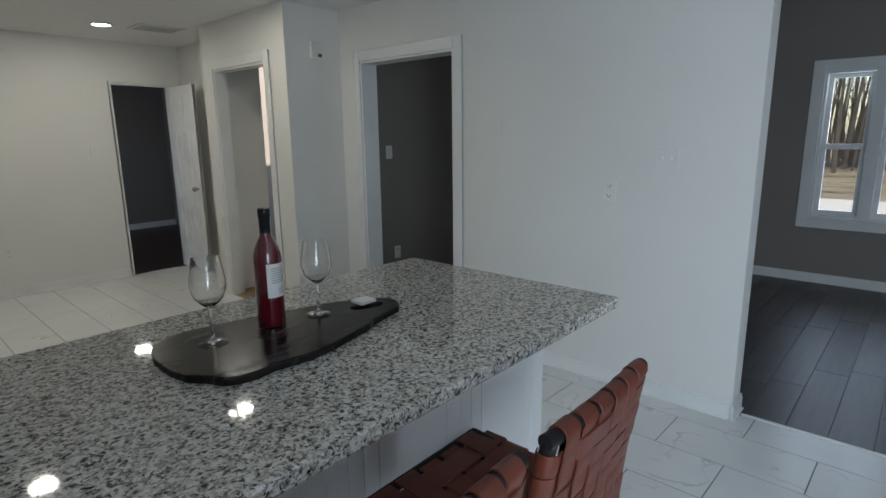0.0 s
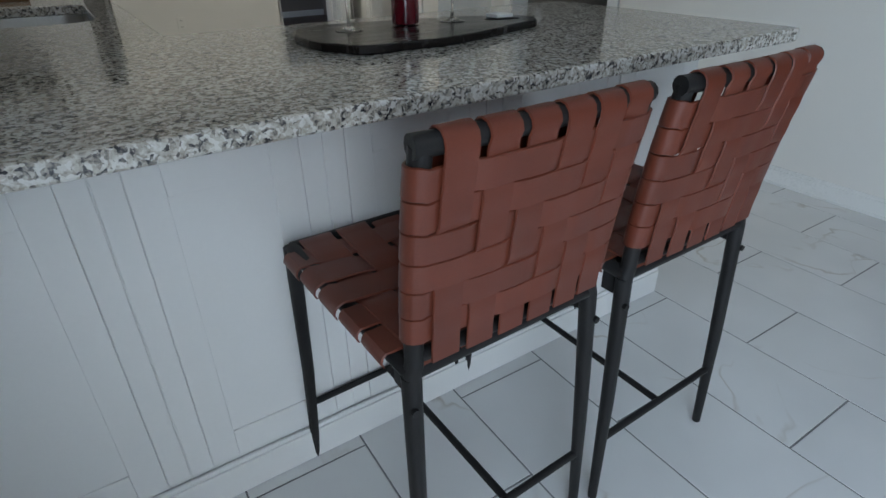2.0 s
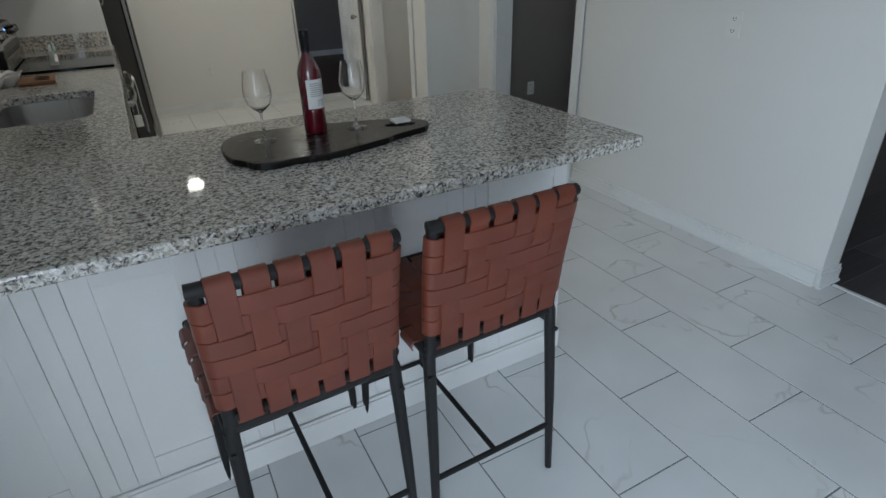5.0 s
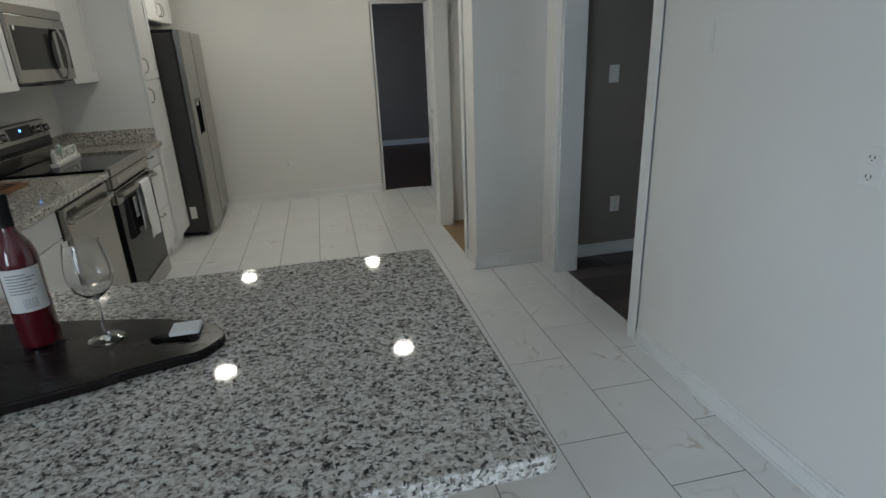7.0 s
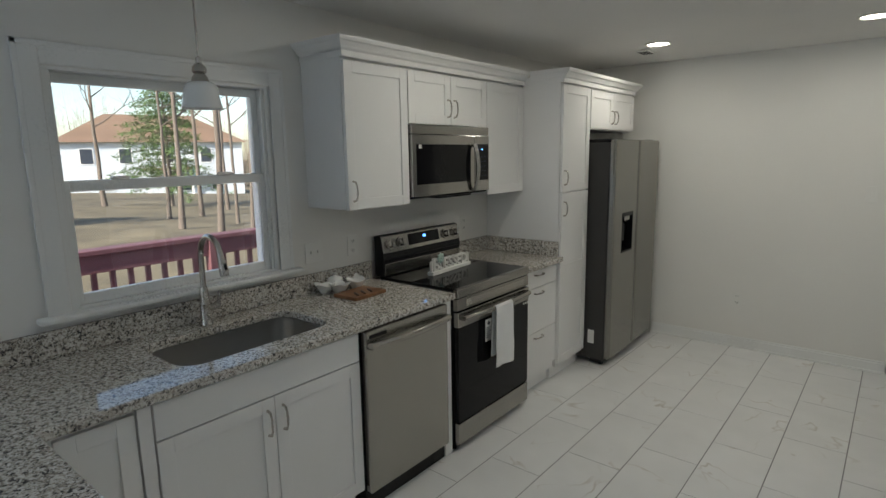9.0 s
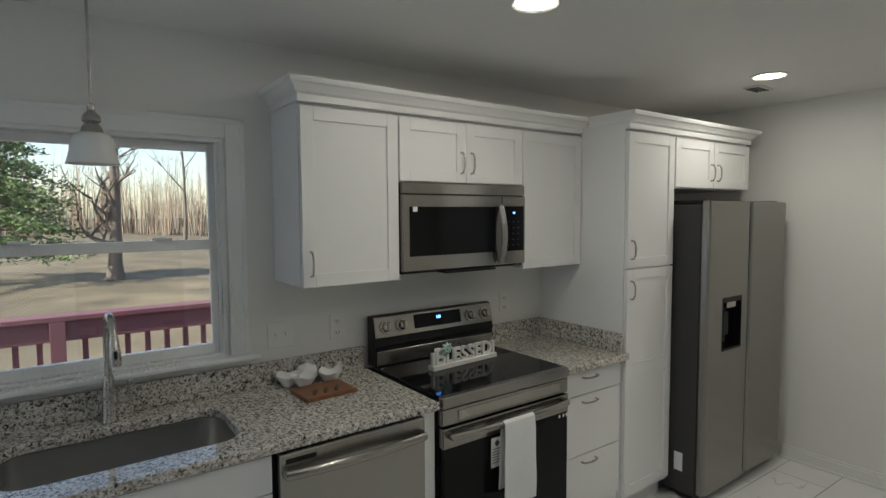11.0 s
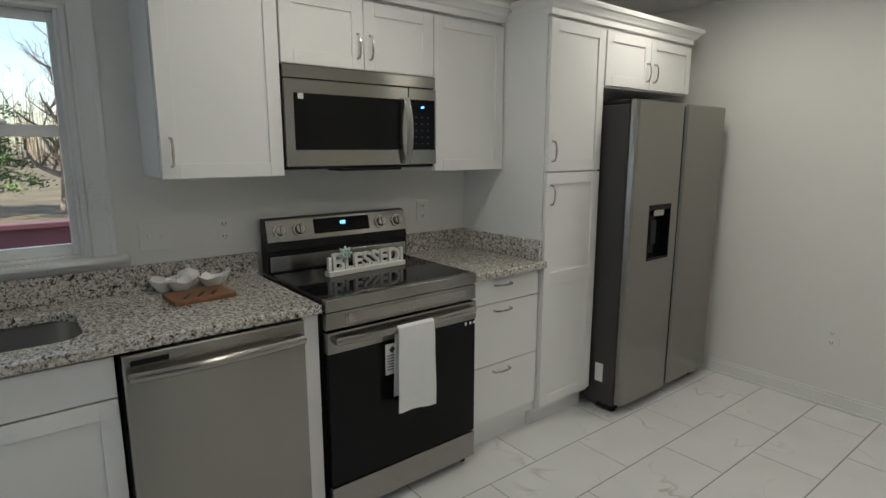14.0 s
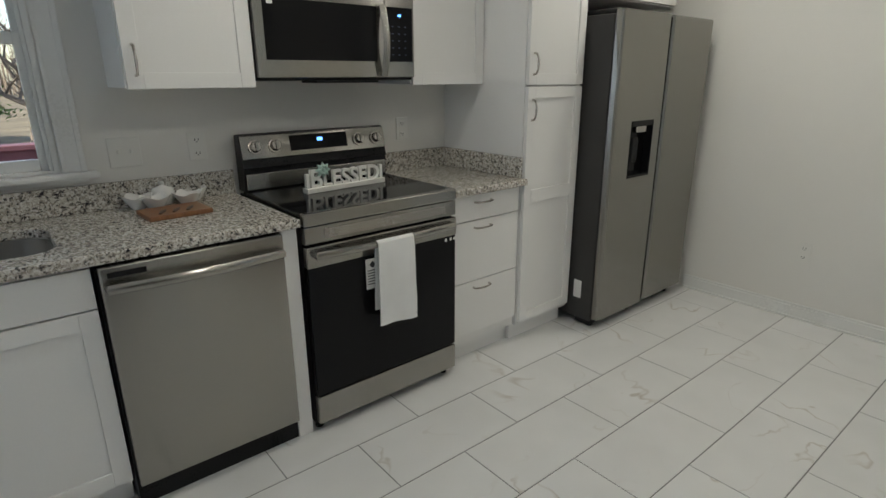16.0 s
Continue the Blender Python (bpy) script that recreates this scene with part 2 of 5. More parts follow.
def wall_boxes(axis, at, thick, a0, a1, z0, z1, openings=()):
    """Boxes of a wall along an axis ('x' or 'y'), with openings (a0, a1, z0, z1)."""
    out = []
    cuts = sorted(openings)
    pos = a0
    for o in cuts:
        if o[0] > pos:
            out.append((pos, o[0], z0, z1))
        if o[2] > z0:
            out.append((o[0], o[1], z0, o[2]))
        if o[3] < z1:
            out.append((o[0], o[1], o[3], z1))
        pos = o[1]
    if pos < a1:
        out.append((pos, a1, z0, z1))
    t0, t1 = min(at, at + thick), max(at, at + thick)
    if axis == "y":
        return [(t0, t1, a, b, c, d) for a, b, c, d in out]
    return [(a, b, t0, t1, c, d) for a, b, c, d in out]


# ---- setting ----
H = 2.44
SOUTH = -7.0
WIN = (-1.603, -0.666, 1.098, 2.018)
PATIO = (-6.1, -4.3, 0.0, 2.05)


def structure(name, dims, material, label, bevel=0.0):
    return tagged(boxes(name, dims, material, None, bevel), label, name.split("_")[0], kind="structure")


structure("wall_west", wall_boxes("y", 0, -0.16, SOUTH, 2.92, 0, H, [PATIO, WIN]), WALL, "white painted wall with the kitchen window")
structure("wall_north", wall_boxes("x", 2.806, 0.114, 0, 3.38, 0, H, [(2.555, 3.155, 0, 2.025)]), WALL, "white painted wall with a doorway to a dark room")
structure("wall_stair", wall_boxes("y", 2.88, 0.11, 0.11, 1.44, 0, H, [(0.41, 1.23, 0, 2.04)]), WALL, "white painted wall with a cased stair opening")
structure("wall_corner", wall_boxes("x", 0.11, 0.11, 2.99, 6.93, 0, H + 0.26), WALL, "short white painted wall beside the doorway")
structure("wall_recess", [(2.99, 3.27, 1.33, 1.44, 0, H), (3.27, 3.38, 1.33, 2.806, 0, H)], WALL, "white painted recess behind the open door")
structure("wall_east", wall_boxes("y", 3.39, 0.145, SOUTH, 0.11, 0, H, [(-6.2, -2.975, 0, 2.25), (-1.092, -0.14, 0, 2.03)]), WALL, "white painted wall with a doorway and a wide opening")
structure("wall_south", [(-0.16, 6.93, SOUTH - 0.12, SOUTH, 0, H + 0.26)], WALL, "plain white painted wall")
structure("ceiling", [(-0.16, 3.535, SOUTH, 2.92, H, H + 0.12)], CEIL, "white painted ceiling with recessed lamps")
structure("floor", [(-0.16, 3.475, SOUTH, 2.86, -0.15, -0.0016)], GROUT, "white marble-look porcelain tile floor")
structure("floor_living", [(3.477, 6.93, SOUTH, 0.11, -0.15, -0.006)], PLANK, "dark grey-brown vinyl plank floor")
structure("ceiling_living", [(3.535, 6.93, SOUTH, 0.22, 2.69, 2.8)], CEIL, "white painted living room ceiling")
LWIN = (-3.595, -2.745, 0.64, 2.0)
structure("wall_living", wall_boxes("y", 6.78, 0.15, SOUTH, 0.11, 0, 2.69, [LWIN]), GREYWALL, "grey painted living room wall with a double window")
structure("wall_living_lining", [(3.535, 6.78, 0.098, 0.108, 0, 2.69)] + wall_boxes("y", 3.536, 0.006, SOUTH, 0.098, 0, 2.69, [(-6.2, -2.975, 0, 2.25), (-1.092, -0.14, 0, 2.03)]), GREYWALL, "grey painted living room wall")
# Unseen strip added over the ceiling edge to keep outside light from leaking in.
structure("wall_header", [(3.455, 3.535, SOUTH, 0.22, 2.56, 2.80)], WALL, "unseen white strip above the kitchen ceiling that blocks a light leak")
# The west opening is unseen, added to hold the back room's daylight lamp.
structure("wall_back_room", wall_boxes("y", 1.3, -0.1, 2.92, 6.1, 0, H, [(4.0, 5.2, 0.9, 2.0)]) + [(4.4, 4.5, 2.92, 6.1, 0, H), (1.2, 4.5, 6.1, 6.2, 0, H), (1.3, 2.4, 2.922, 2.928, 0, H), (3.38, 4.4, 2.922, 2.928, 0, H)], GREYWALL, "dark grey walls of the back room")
structure("floor_back_room", [(1.2, 4.5, 2.862, 6.2, -0.15, -0.004)], REDPLANK, "dark reddish wood floor of the back room")
structure("ceiling_back_room", [(1.2, 4.5, 2.92, 6.2, H, H + 0.1)], CEIL, "white ceiling of the back room")

# ---- trim ----


def baseboard(dims, along):
    """A baseboard: board with a thin cap. dims: x0, x1, y0, y1; along: the thin axis and the side of the wall."""
    x0, x1, y0, y1 = dims
    bm = bmesh.new()
    box(bm, x0, x1, y0, y1, 0, 0.075, 0.002)
    s = 0.005
    cap = {"+x": (x0, x1 - s, y0, y1), "-x": (x0 + s, x1, y0, y1), "+y": (x0, x1, y0, y1 - s), "-y": (x0, x1, y0 + s, y1)}[along]
    box(bm, *cap, 0.075, 0.092, 0.002)
    shoe = {"+x": (x1, x1 + 0.01, y0, y1), "-x": (x0 - 0.01, x0, y0, y1), "+y": (x0, x1, y1, y1 + 0.01), "-y": (x0, x1, y0 - 0.01, y0)}[along]
    box(bm, *shoe, 0, 0.014, 0.003)
    return tagged(part("baseboard", bm, TRIM), "white painted baseboard along the wall", "baseboard", kind="structure")


baseboard((0.80, 2.53, 2.792, 2.806), "-y")
baseboard((3.376, 3.39, -2.961, -1.185), "-x")
baseboard((2.866, 3.376, 0.096, 0.11), "-y")
baseboard((3.376, 3.549, -2.989, -2.975), "-y")
baseboard((2.866, 2.88, 0.11, 0.32), "-x")
baseboard((3.56, 6.78, 0.084, 0.098), "-y")
baseboard((6.766, 6.78, SOUTH, 0.084), "-x")
baseboard((1.3, 4.4, 6.086, 6.10), "-y")
baseboard((0.0, 0.014, -4.2, -2.70), "+x")


def casing(name, axis, at, sign, a0, a1, top, wide, label, depth=0.012, jamb=0.115, legs=(True, True)):
    """Door casing on one face of a wall, and the jamb that lines the opening. sign: the way the face looks."""
    t0, t1 = sorted((at, at + sign * depth))
    j0, j1 = sorted((at, at - sign * jamb))
    dims, lining = [], []
    if legs[0]:
        dims += [(a0 - wide, a0 - 0.006, 0, top + wide), (a0 - wide, a0 - wide + 0.02, 0, top + wide)]
    if legs[1]:
        dims += [(a1 + 0.006, a1 + wide, 0, top + wide), (a1 + wide - 0.02, a1 + wide, 0, top + wide)]
    dims += [(a0 - 0.006, a1 + 0.006, top + 0.006, top + wide)]
    lining = [(a0 - 0.006, a0 + 0.012, 0, top), (a1 - 0.012, a1 + 0.006, 0, top), (a0 + 0.012, a1 - 0.012, top - 0.012, top + 0.006)]
    bm = bmesh.new()
    for i, (p, q, z0, z1) in enumerate(dims):
        extra = 0.003 if (q - p) < 0.03 else 0
        s0, s1 = (t0 - extra, t1) if sign < 0 else (t0, t1 + extra)
        box(bm, *((s0, s1, p, q) if axis == "y" else (p, q, s0, s1)), z0, z1, 0.003)
    for p, q, z0, z1 in lining:
        box(bm, *((j0, j1, p, q) if axis == "y" else (p, q, j0, j1)), z0, z1)
    return tagged(part(name, bm, TRIM), label, "door casing", kind="structure")


casing("trim_doorway", "y", 3.39, -1, -1.092, -0.14, 2.03, 0.085, "white painted casing round the living room doorway", jamb=0.155)
casing("trim_stair", "y", 2.88, -1, 0.41, 1.23, 2.04, 0.085, "white painted casing round the stair opening", jamb=0.112)
casing("trim_back_door", "x", 2.806, -1, 2.555, 3.155, 2.025, 0.02, "narrow white trim round the back doorway", depth=0.006, legs=(True, True))

# ---- window over the sink ----


def sash(name, parent, x, y0, y1, z0, z1, stile=0.035, rail=0.035, thick=0.03):
    bm = bmesh.new()
    for d in [(y0, y0 + stile, z0, z1), (y1 - stile, y1, z0, z1), (y0 + stile, y1 - stile, z0, z0 + rail), (y0 + stile, y1 - stile, z1 - rail, z1)]:
        box(bm, x - thick / 2, x + thick / 2, *d, bevel=0.003)
    f = part(name, bm, TRIM, parent)
    g = boxes("pane", [(x - 0.003, x + 0.003, y0 + stile - 0.004, y1 - stile + 0.004, z0 + rail - 0.004, z1 - rail + 0.004)], PANE, f)
    g.visible_shadow = False
    return f


window = tagged(empty("window_1"), "white double-hung window over the sink", "window", kind="structure")
w0, w1, wz0, wz1 = WIN
sash("upper_sash", window, -0.085, w0 + 0.02, w1 - 0.02, 1.562, wz1 - 0.012, 0.03, 0.036)
sash("lower_sash", window, -0.050, w0 + 0.02, w1 - 0.02, wz0 + 0.012, 1.599, 0.036, 0.042)
boxes("window_frame", [(-0.16, -0.002, w0, w0 + 0.02, wz0, wz1), (-0.16, -0.002, w1 - 0.02, w1, wz0, wz1), (-0.16, -0.002, w0 + 0.02, w1 - 0.02, wz1 - 0.012, wz1),
      (-0.16, -0.002, w0 + 0.02, w1 - 0.02, wz0, wz0 + 0.012), (-0.03, -0.015, w0 + 0.02, w0 + 0.032, wz0, wz1), (-0.03, -0.015, w1 - 0.032, w1 - 0.02, wz0, wz1)], TRIM, window, 0.0015)
cw = 0.085
boxes("casing", [(0, 0.011, w0 - cw, w0 - 0.004, wz0, wz1 + cw), (0, 0.011, w1 + 0.004, w1 + cw, wz0, wz1 + cw), (0, 0.011, w0 - 0.004, w1 + 0.004, wz1 + 0.004, wz1 + cw),
      (0.0, 0.014, w0 - cw, w0 - cw + 0.02, wz0, wz1 + cw), (0.0, 0.014, w1 + cw - 0.02, w1 + cw, wz0, wz1 + cw), (0.0, 0.014, w0 - cw, w1 + cw, wz1 + cw - 0.02, wz1 + cw),
      (0.0, 0.0125, w1 + 0.004, w1 + 0.018, wz0, wz1)], TRIM, window, 0.003)
boxes("window_sill", [(-0.03, 0.055, w0 - cw - 0.035, w1 + cw + 0.035, wz0 - 0.022, wz0)], TRIM, window, 0.006)
boxes("apron", [(0, 0.016, w0 - cw, w1 + cw, wz0 - 0.04, wz0 - 0.022)], TRIM, window, 0.003)
boxes("sash_lock", [(-0.045, -0.015, -1.40, -1.33, 1.600, 1.612), (-0.045, -0.015, -0.94, -0.87, 1.600, 1.612)], PLASTIC, window, 0.004, "white sash locks")

# ---- living room window ----
lwin = tagged(empty("window_2"), "white double window in the grey living room wall", "window", kind="structure")
l0, l1, lz0, lz1 = LWIN
mid = (l0 + l1) / 2
for a, b in ((l0 + 0.02, mid - 0.05), (mid + 0.05, l1 - 0.02)):
    sash("upper_sash", lwin, 6.89, a, b, 1.30, lz1 - 0.02, 0.04, 0.04)
    sash("lower_sash", lwin, 6.855, a, b, lz0 + 0.02, 1.34, 0.045, 0.05)
boxes("window_frame", [(6.782, 6.93, l0, l0 + 0.02, lz0, lz1), (6.782, 6.93, l1 - 0.02, l1, lz0, lz1), (6.782, 6.93, l0 + 0.02, l1 - 0.02, lz1 - 0.02, lz1),
      (6.782, 6.93, l0 + 0.02, l1 - 0.02, lz0, lz0 + 0.02), (6.76, 6.93, mid - 0.05, mid + 0.05, lz0 + 0.02, lz1 - 0.02)], TRIM, lwin, 0.002)
boxes("casing", [(6.76, 6.78, l0 - 0.1, l0, lz0 - 0.1, lz1 + 0.1), (6.76, 6.78, l1, l1 + 0.1, lz0 - 0.1, lz1 + 0.1), (6.76, 6.78, l0, l1, lz1, lz1 + 0.1), (6.76, 6.78, l0, l1, lz0 - 0.1, lz0)], TRIM, lwin, 0.004)
boxes("window_sill", [(6.73, 6.79, l0 - 0.03, l1 + 0.03, lz0 - 0.02, lz0)], TRIM, lwin, 0.005)

# ---- six-panel door, standing open ----
leaf = tagged(empty("door_1", pose(3.151, 2.800, 0)), "open white six-panel door with a dark knob", "door", kind="structure")


def six_panel(parent):
    bm = bmesh.new()
    wd, hd, th = 0.60, 2.01, 0.035
    box(bm, -0.026, -0.009, -wd, 0, 0.012, hd)
    cols = [(-wd, -wd + 0.10), (-wd / 2 - 0.045, -wd / 2 + 0.045), (-0.10, 0)]
    rows = [(0.012, 0.22), (0.80, 0.92), (1.55, 1.66), (1.90, hd)]
    for a, b in cols:
        box(bm, -th, 0, a, b, 0.012, hd, 0.002)
    for z0, z1 in rows:
        box(bm, -th + 0.0006, -0.0006, -wd + 0.10, -0.10, z0, z1, 0.002)
    for a, b in ((-wd + 0.125, -wd / 2 - 0.07), (-wd / 2 + 0.07, -0.125)):
        for z0, z1 in ((0.25, 0.77), (0.95, 1.52), (1.69, 1.87)):
            box(bm, -th + 0.004, -0.004, a, b, z0, z1, 0.006)
    part("leaf", bm, TRIM, parent)
    bm = bmesh.new()
    tube(bm, [(-th, -0.54, 0.93), (-th - 0.03, -0.54, 0.93)], 0.012)
    bmesh.ops.create_uvsphere(bm, u_segments=14, v_segments=10, radius=0.027, matrix=Matrix.Translation((-th - 0.045, -0.54, 0.93)))
    part("door_knob", bm, CHROME, parent, "dark metal knob", True)


six_panel(leaf)

# ---- stair opening ----
STAIRWOOD = surface("worn_tan_wood", (0.30, 0.20, 0.10), 0.5, var=0.2, scale=5, fine=60, relief=0.2, stretch=(1, 8, 1))
structure("floor_stair", [(2.882, 3.54, 0.22, 1.33, -0.15, 0.003)], STAIRWOOD, "worn tan wood stair landing")
structure("wall_stairwell", [(3.54, 3.64, 0.22, 1.33, 0, H)], WALL, "white painted stairwell wall")
structure("ceiling_stair", [(2.99, 3.64, 0.22, 1.33, H, H + 0.1)], CEIL, "white painted stairwell ceiling")
rail = tagged(empty("handrail"), "white painted stair handrail on the stairwell wall", "handrail")
bm = bmesh.new()
tube(bm, [(3.48, 1.30, 0.86), (3.48, 1.22, 0.85), (3.48, 0.32, 0.42)], 0.02, 10)
part("rail", bm, TRIM, rail, smooth=True)
for yy, zz in ((1.12, 0.80), (0.47, 0.49)):
    bm = bmesh.new()
    tube(bm, [(3.54, yy, zz - 0.06), (3.50, yy, zz - 0.06), (3.48, yy, zz)], 0.006, 8)
    part("bracket", bm, CHROME, rail, smooth=True)

# ---- counter and cabinets ----


def slab(name, outline, hole, z0, z1, label, bevel=0.006):
    bm = bmesh.new()
    es = []
    for loop in (outline, hole):
        vs = [bm.verts.new((x, y, z1)) for x, y in loop]
        es += [bm.edges.new((vs[i], vs[(i + 1) % len(vs)])) for i in range(len(vs))] if vs else []
    r = bmesh.ops.triangle_fill(bm, edges=es, use_beauty=True)
    faces = [f for f in bm.faces]
    r = bmesh.ops.extrude_face_region(bm, geom=faces)
    for v in [v for v in r["geom"] if isinstance(v, bmesh.types.BMVert)]:
        v.co.z = z0
    bmesh.ops.recalc_face_normals(bm, faces=bm.faces)
    sharp = [e for e in bm.edges if len(e.link_faces) == 2 and abs(e.calc_face_angle(0)) > 1.2 and abs(e.verts[0].co.z - e.verts[1].co.z) < 1e-4]
    bmesh.ops.bevel(bm, geom=sharp, offset=bevel, segments=2, affect="EDGES", profile=0.5)
    return tagged(part(name, bm, GRANITE), label, "countertop")


def rounded(x0, x1, y0, y1, r, n=6):
    pts = []
    for cx, cy, a in ((x1 - r, y1 - r, 0), (x0 + r, y1 - r, 90), (x0 + r, y0 + r, 180), (x1 - r, y0 + r, 270)):
        pts += [(cx + r * math.cos(radians(a + 90 * k / n)), cy + r * math.sin(radians(a + 90 * k / n))) for k in range(n + 1)]
    return pts


SINK = (0.150, 0.530, -1.440, -0.760)
corner = [(2.140 - 0.018 + 0.018 * math.cos(radians(a)), -2.879 + 0.018 + 0.018 * math.sin(radians(a))) for a in (-90, -45, 0)]
corner2 = [(2.140 - 0.018 + 0.018 * math.cos(radians(a)), -1.914 - 0.018 + 0.018 * math.sin(radians(a))) for a in (0, 45, 90)]
slab("countertop", [(0.002, -2.879)] + corner + corner2 + [(0.655, -1.914), (0.655, -0.024), (0.002, -0.024)], rounded(*SINK, 0.085), 0.904, 0.940,
     "speckled grey granite countertop with an undermount sink")
slab("countertop", [(0.002, 0.748), (0.643, 0.748), (0.655, 0.758), (0.655, 1.243), (0.637, 1.243), (0.637, 1.235), (0.002, 1.235)], [], 0.904, 0.940, "speckled grey granite countertop beside the stove")
tagged(boxes("backsplash", [(0.002, 0.022, -2.87, -0.026, 0.9405, 1.046)], GRANITE, None, 0.003), "low granite backsplash under the window", "backsplash")
tagged(boxes("backsplash", [(0.002, 0.022, 0.75, 1.214, 0.9405, 1.046), (0.002, 0.625, 1.215, 1.2345, 0.9405, 1.046)], GRANITE, None, 0.003), "low granite backsplash round the corner counter", "backsplash")


def shaker(name, parent, xf, y0, y1, z0, z1, rail=0.055, thick=0.02, label=""):
    """A shaker front that looks along +x."""
    bm = bmesh.new()
    box(bm, xf - thick, xf - 0.008, y0 + rail - 0.004, y1 - rail + 0.004, z0 + rail - 0.004, z1 - rail + 0.004)
    front = part(name, bm, CAB, parent, label)
    for piece, d in [("stile", (y0, y0 + rail, z0, z1)), ("stile", (y1 - rail, y1, z0, z1)), ("rail", (y0 + rail, y1 - rail, z0, z0 + rail)), ("rail", (y0 + rail, y1 - rail, z1 - rail, z1))]:
        boxes(piece, [(xf - thick, xf, *d)], CAB, front, 0.0015)
    return front


def slabfront(name, parent, xf, y0, y1, z0, z1):
    return boxes(name, [(xf - 0.02, xf, y0, y1, z0, z1)], CAB, parent, 0.002)


def pull(parent, xf, y, z, vertical=True, length=0.10):
    """A small arched nickel pull on two feet."""
    bm = bmesh.new()
    h = length / 2
    path = [(0.0, -h), (0.018, -h * 0.93), (0.027, -h * 0.55), (0.029, 0), (0.027, h * 0.55), (0.018, h * 0.93), (0.0, h)]
    pts = [(xf + d, y, z + a) if vertical else (xf + d, y + a, z) for d, a in path]
    tube(bm, pts, [0.006, 0.005, 0.0042, 0.005, 0.0042, 0.005, 0.006], 8)
    part("handle", bm, CHROME, parent, "satin nickel pull", True)


FX = 0.625
TALL = Matrix.Diagonal((1, 1, 1.029, 1))
sink_cab = tagged(empty("sink_cabinet", TALL), "white shaker sink base cabinet with two doors", "cabinet")
boxes("body", [(0.03, FX - 0.022, -1.61, -0.70, 0.10, 0.69), (FX - 0.06, FX - 0.022, -1.61, -0.70, 0.69, 0.876)], CAB, sink_cab)
boxes("toe_kick", [(0.03, 0.55, -1.61, -0.70, 0, 0.10)], CAB, sink_cab)
slabfront("false_front", sink_cab, FX, -1.598, -0.702, 0.740, 0.866)
d = shaker("door", sink_cab, FX, -1.598, -1.152, 0.115, 0.734)
pull(d, FX, -1.185, 0.638)
d = shaker("door", sink_cab, FX, -1.148, -0.702, 0.115, 0.734)
pull(d, FX, -1.115, 0.638)
corner_cab = tagged(empty("corner_cabinet", TALL), "white shaker corner base cabinet", "cabinet")
boxes("body", [(0.03, FX - 0.022, -1.90, -1.612, 0.10, 0.876)], CAB, corner_cab)
boxes("toe_kick", [(0.03, 0.55, -1.90, -1.612, 0, 0.10)], CAB, corner_cab)
shaker("door", corner_cab, FX - 0.004, -1.875, -1.655, 0.115, 0.855)
boxes("stile", [(FX - 0.02, FX, -1.648, -1.606, 0.10, 0.876)], CAB, corner_cab, 0.001)
tagged(boxes("filler_panel", [(0.03, 0.625, -0.090, -0.028, 0.0, 0.902)], CAB, None, 0.002), "white filler panel between dishwasher and stove", "panel")
RX = 0.612
drawers = tagged(empty("drawer_cabinet", TALL), "white base cabinet with three drawers", "cabinet")
boxes("body", [(0.03, RX - 0.022, 0.75, 1.234, 0.10, 0.876)], CAB, drawers)
boxes("toe_kick", [(0.03, RX - 0.07, 0.75, 1.234, 0, 0.10)], CAB, drawers)
for z0, z1 in ((0.748, 0.868), (0.440, 0.743), (0.158, 0.435)):
    d = slabfront("drawer", drawers, RX, 0.757, 1.228, z0, z1)
    pull(d, RX, 0.965, z1 - 0.034, False, 0.11)

PX = 0.635
pantry = tagged(empty("pantry_cabinet"), "tall white shaker pantry cabinet", "cabinet")
boxes("body", [(0.002, PX - 0.022, 1.237, 1.683, 0.10, 2.20)], CAB, pantry)
boxes("toe_kick", [(0.03, PX - 0.07, 1.237, 1.683, 0, 0.10)], CAB, pantry)
d = shaker("door", pantry, PX, 1.243, 1.677, 1.400, 2.135)
pull(d, PX, 1.275, 1.50)
d = shaker("door", pantry, PX, 1.243, 1.677, 0.125, 1.392)
boxes("rail", [(PX - 0.016, PX, 1.298, 1.622, 0.80, 0.87)], CAB, d, 0.0015)
pull(d, PX, 1.275, 1.28)
over = tagged(empty("fridge_cabinet"), "white cabinet over the refrigerator", "cabinet")
boxes("body", [(0.002, PX - 0.022, 1.685, 2.575, 1.842, 2.20)], CAB, over)
d = shaker("door", over, PX, 1.691, 2.115, 1.850, 2.135)
pull(d, PX, 2.080, 1.945)
d = shaker("door", over, PX, 2.119, 2.569, 1.850, 2.135)
pull(d, PX, 2.155, 1.945)

UX = 0.325


def wall_cabinet(name, label, y0, y1, z0, fronts):
    c = tagged(empty(name), label, "cabinet", "wall cabinets")
    boxes("body", [(0.002, UX - 0.022, y0, y1, z0 + 0.003, 2.20)], CAB, c)
    for a, b, hy, hz in fronts:
        dd = shaker("door", c, UX, a, b, z0, 2.135)
        if hy is not None:
            pull(dd, UX, hy, hz)
    return c


wall_cabinet("wall_cabinet", "white shaker wall cabinet beside the window", -0.460, -0.002, 1.405, [(-0.456, -0.005, -0.423, 1.50)])
wall_cabinet("wall_cabinet", "short white wall cabinet above the microwave", 0.0, 0.762, 1.850, [(0.003, 0.379, 0.350, 1.945), (0.383, 0.759, 0.412, 1.945)])
wall_cabinet("wall_cabinet", "white shaker wall cabinet beside the pantry", 0.764, 1.235, 1.405, [(0.767, 1.229, None, None)])


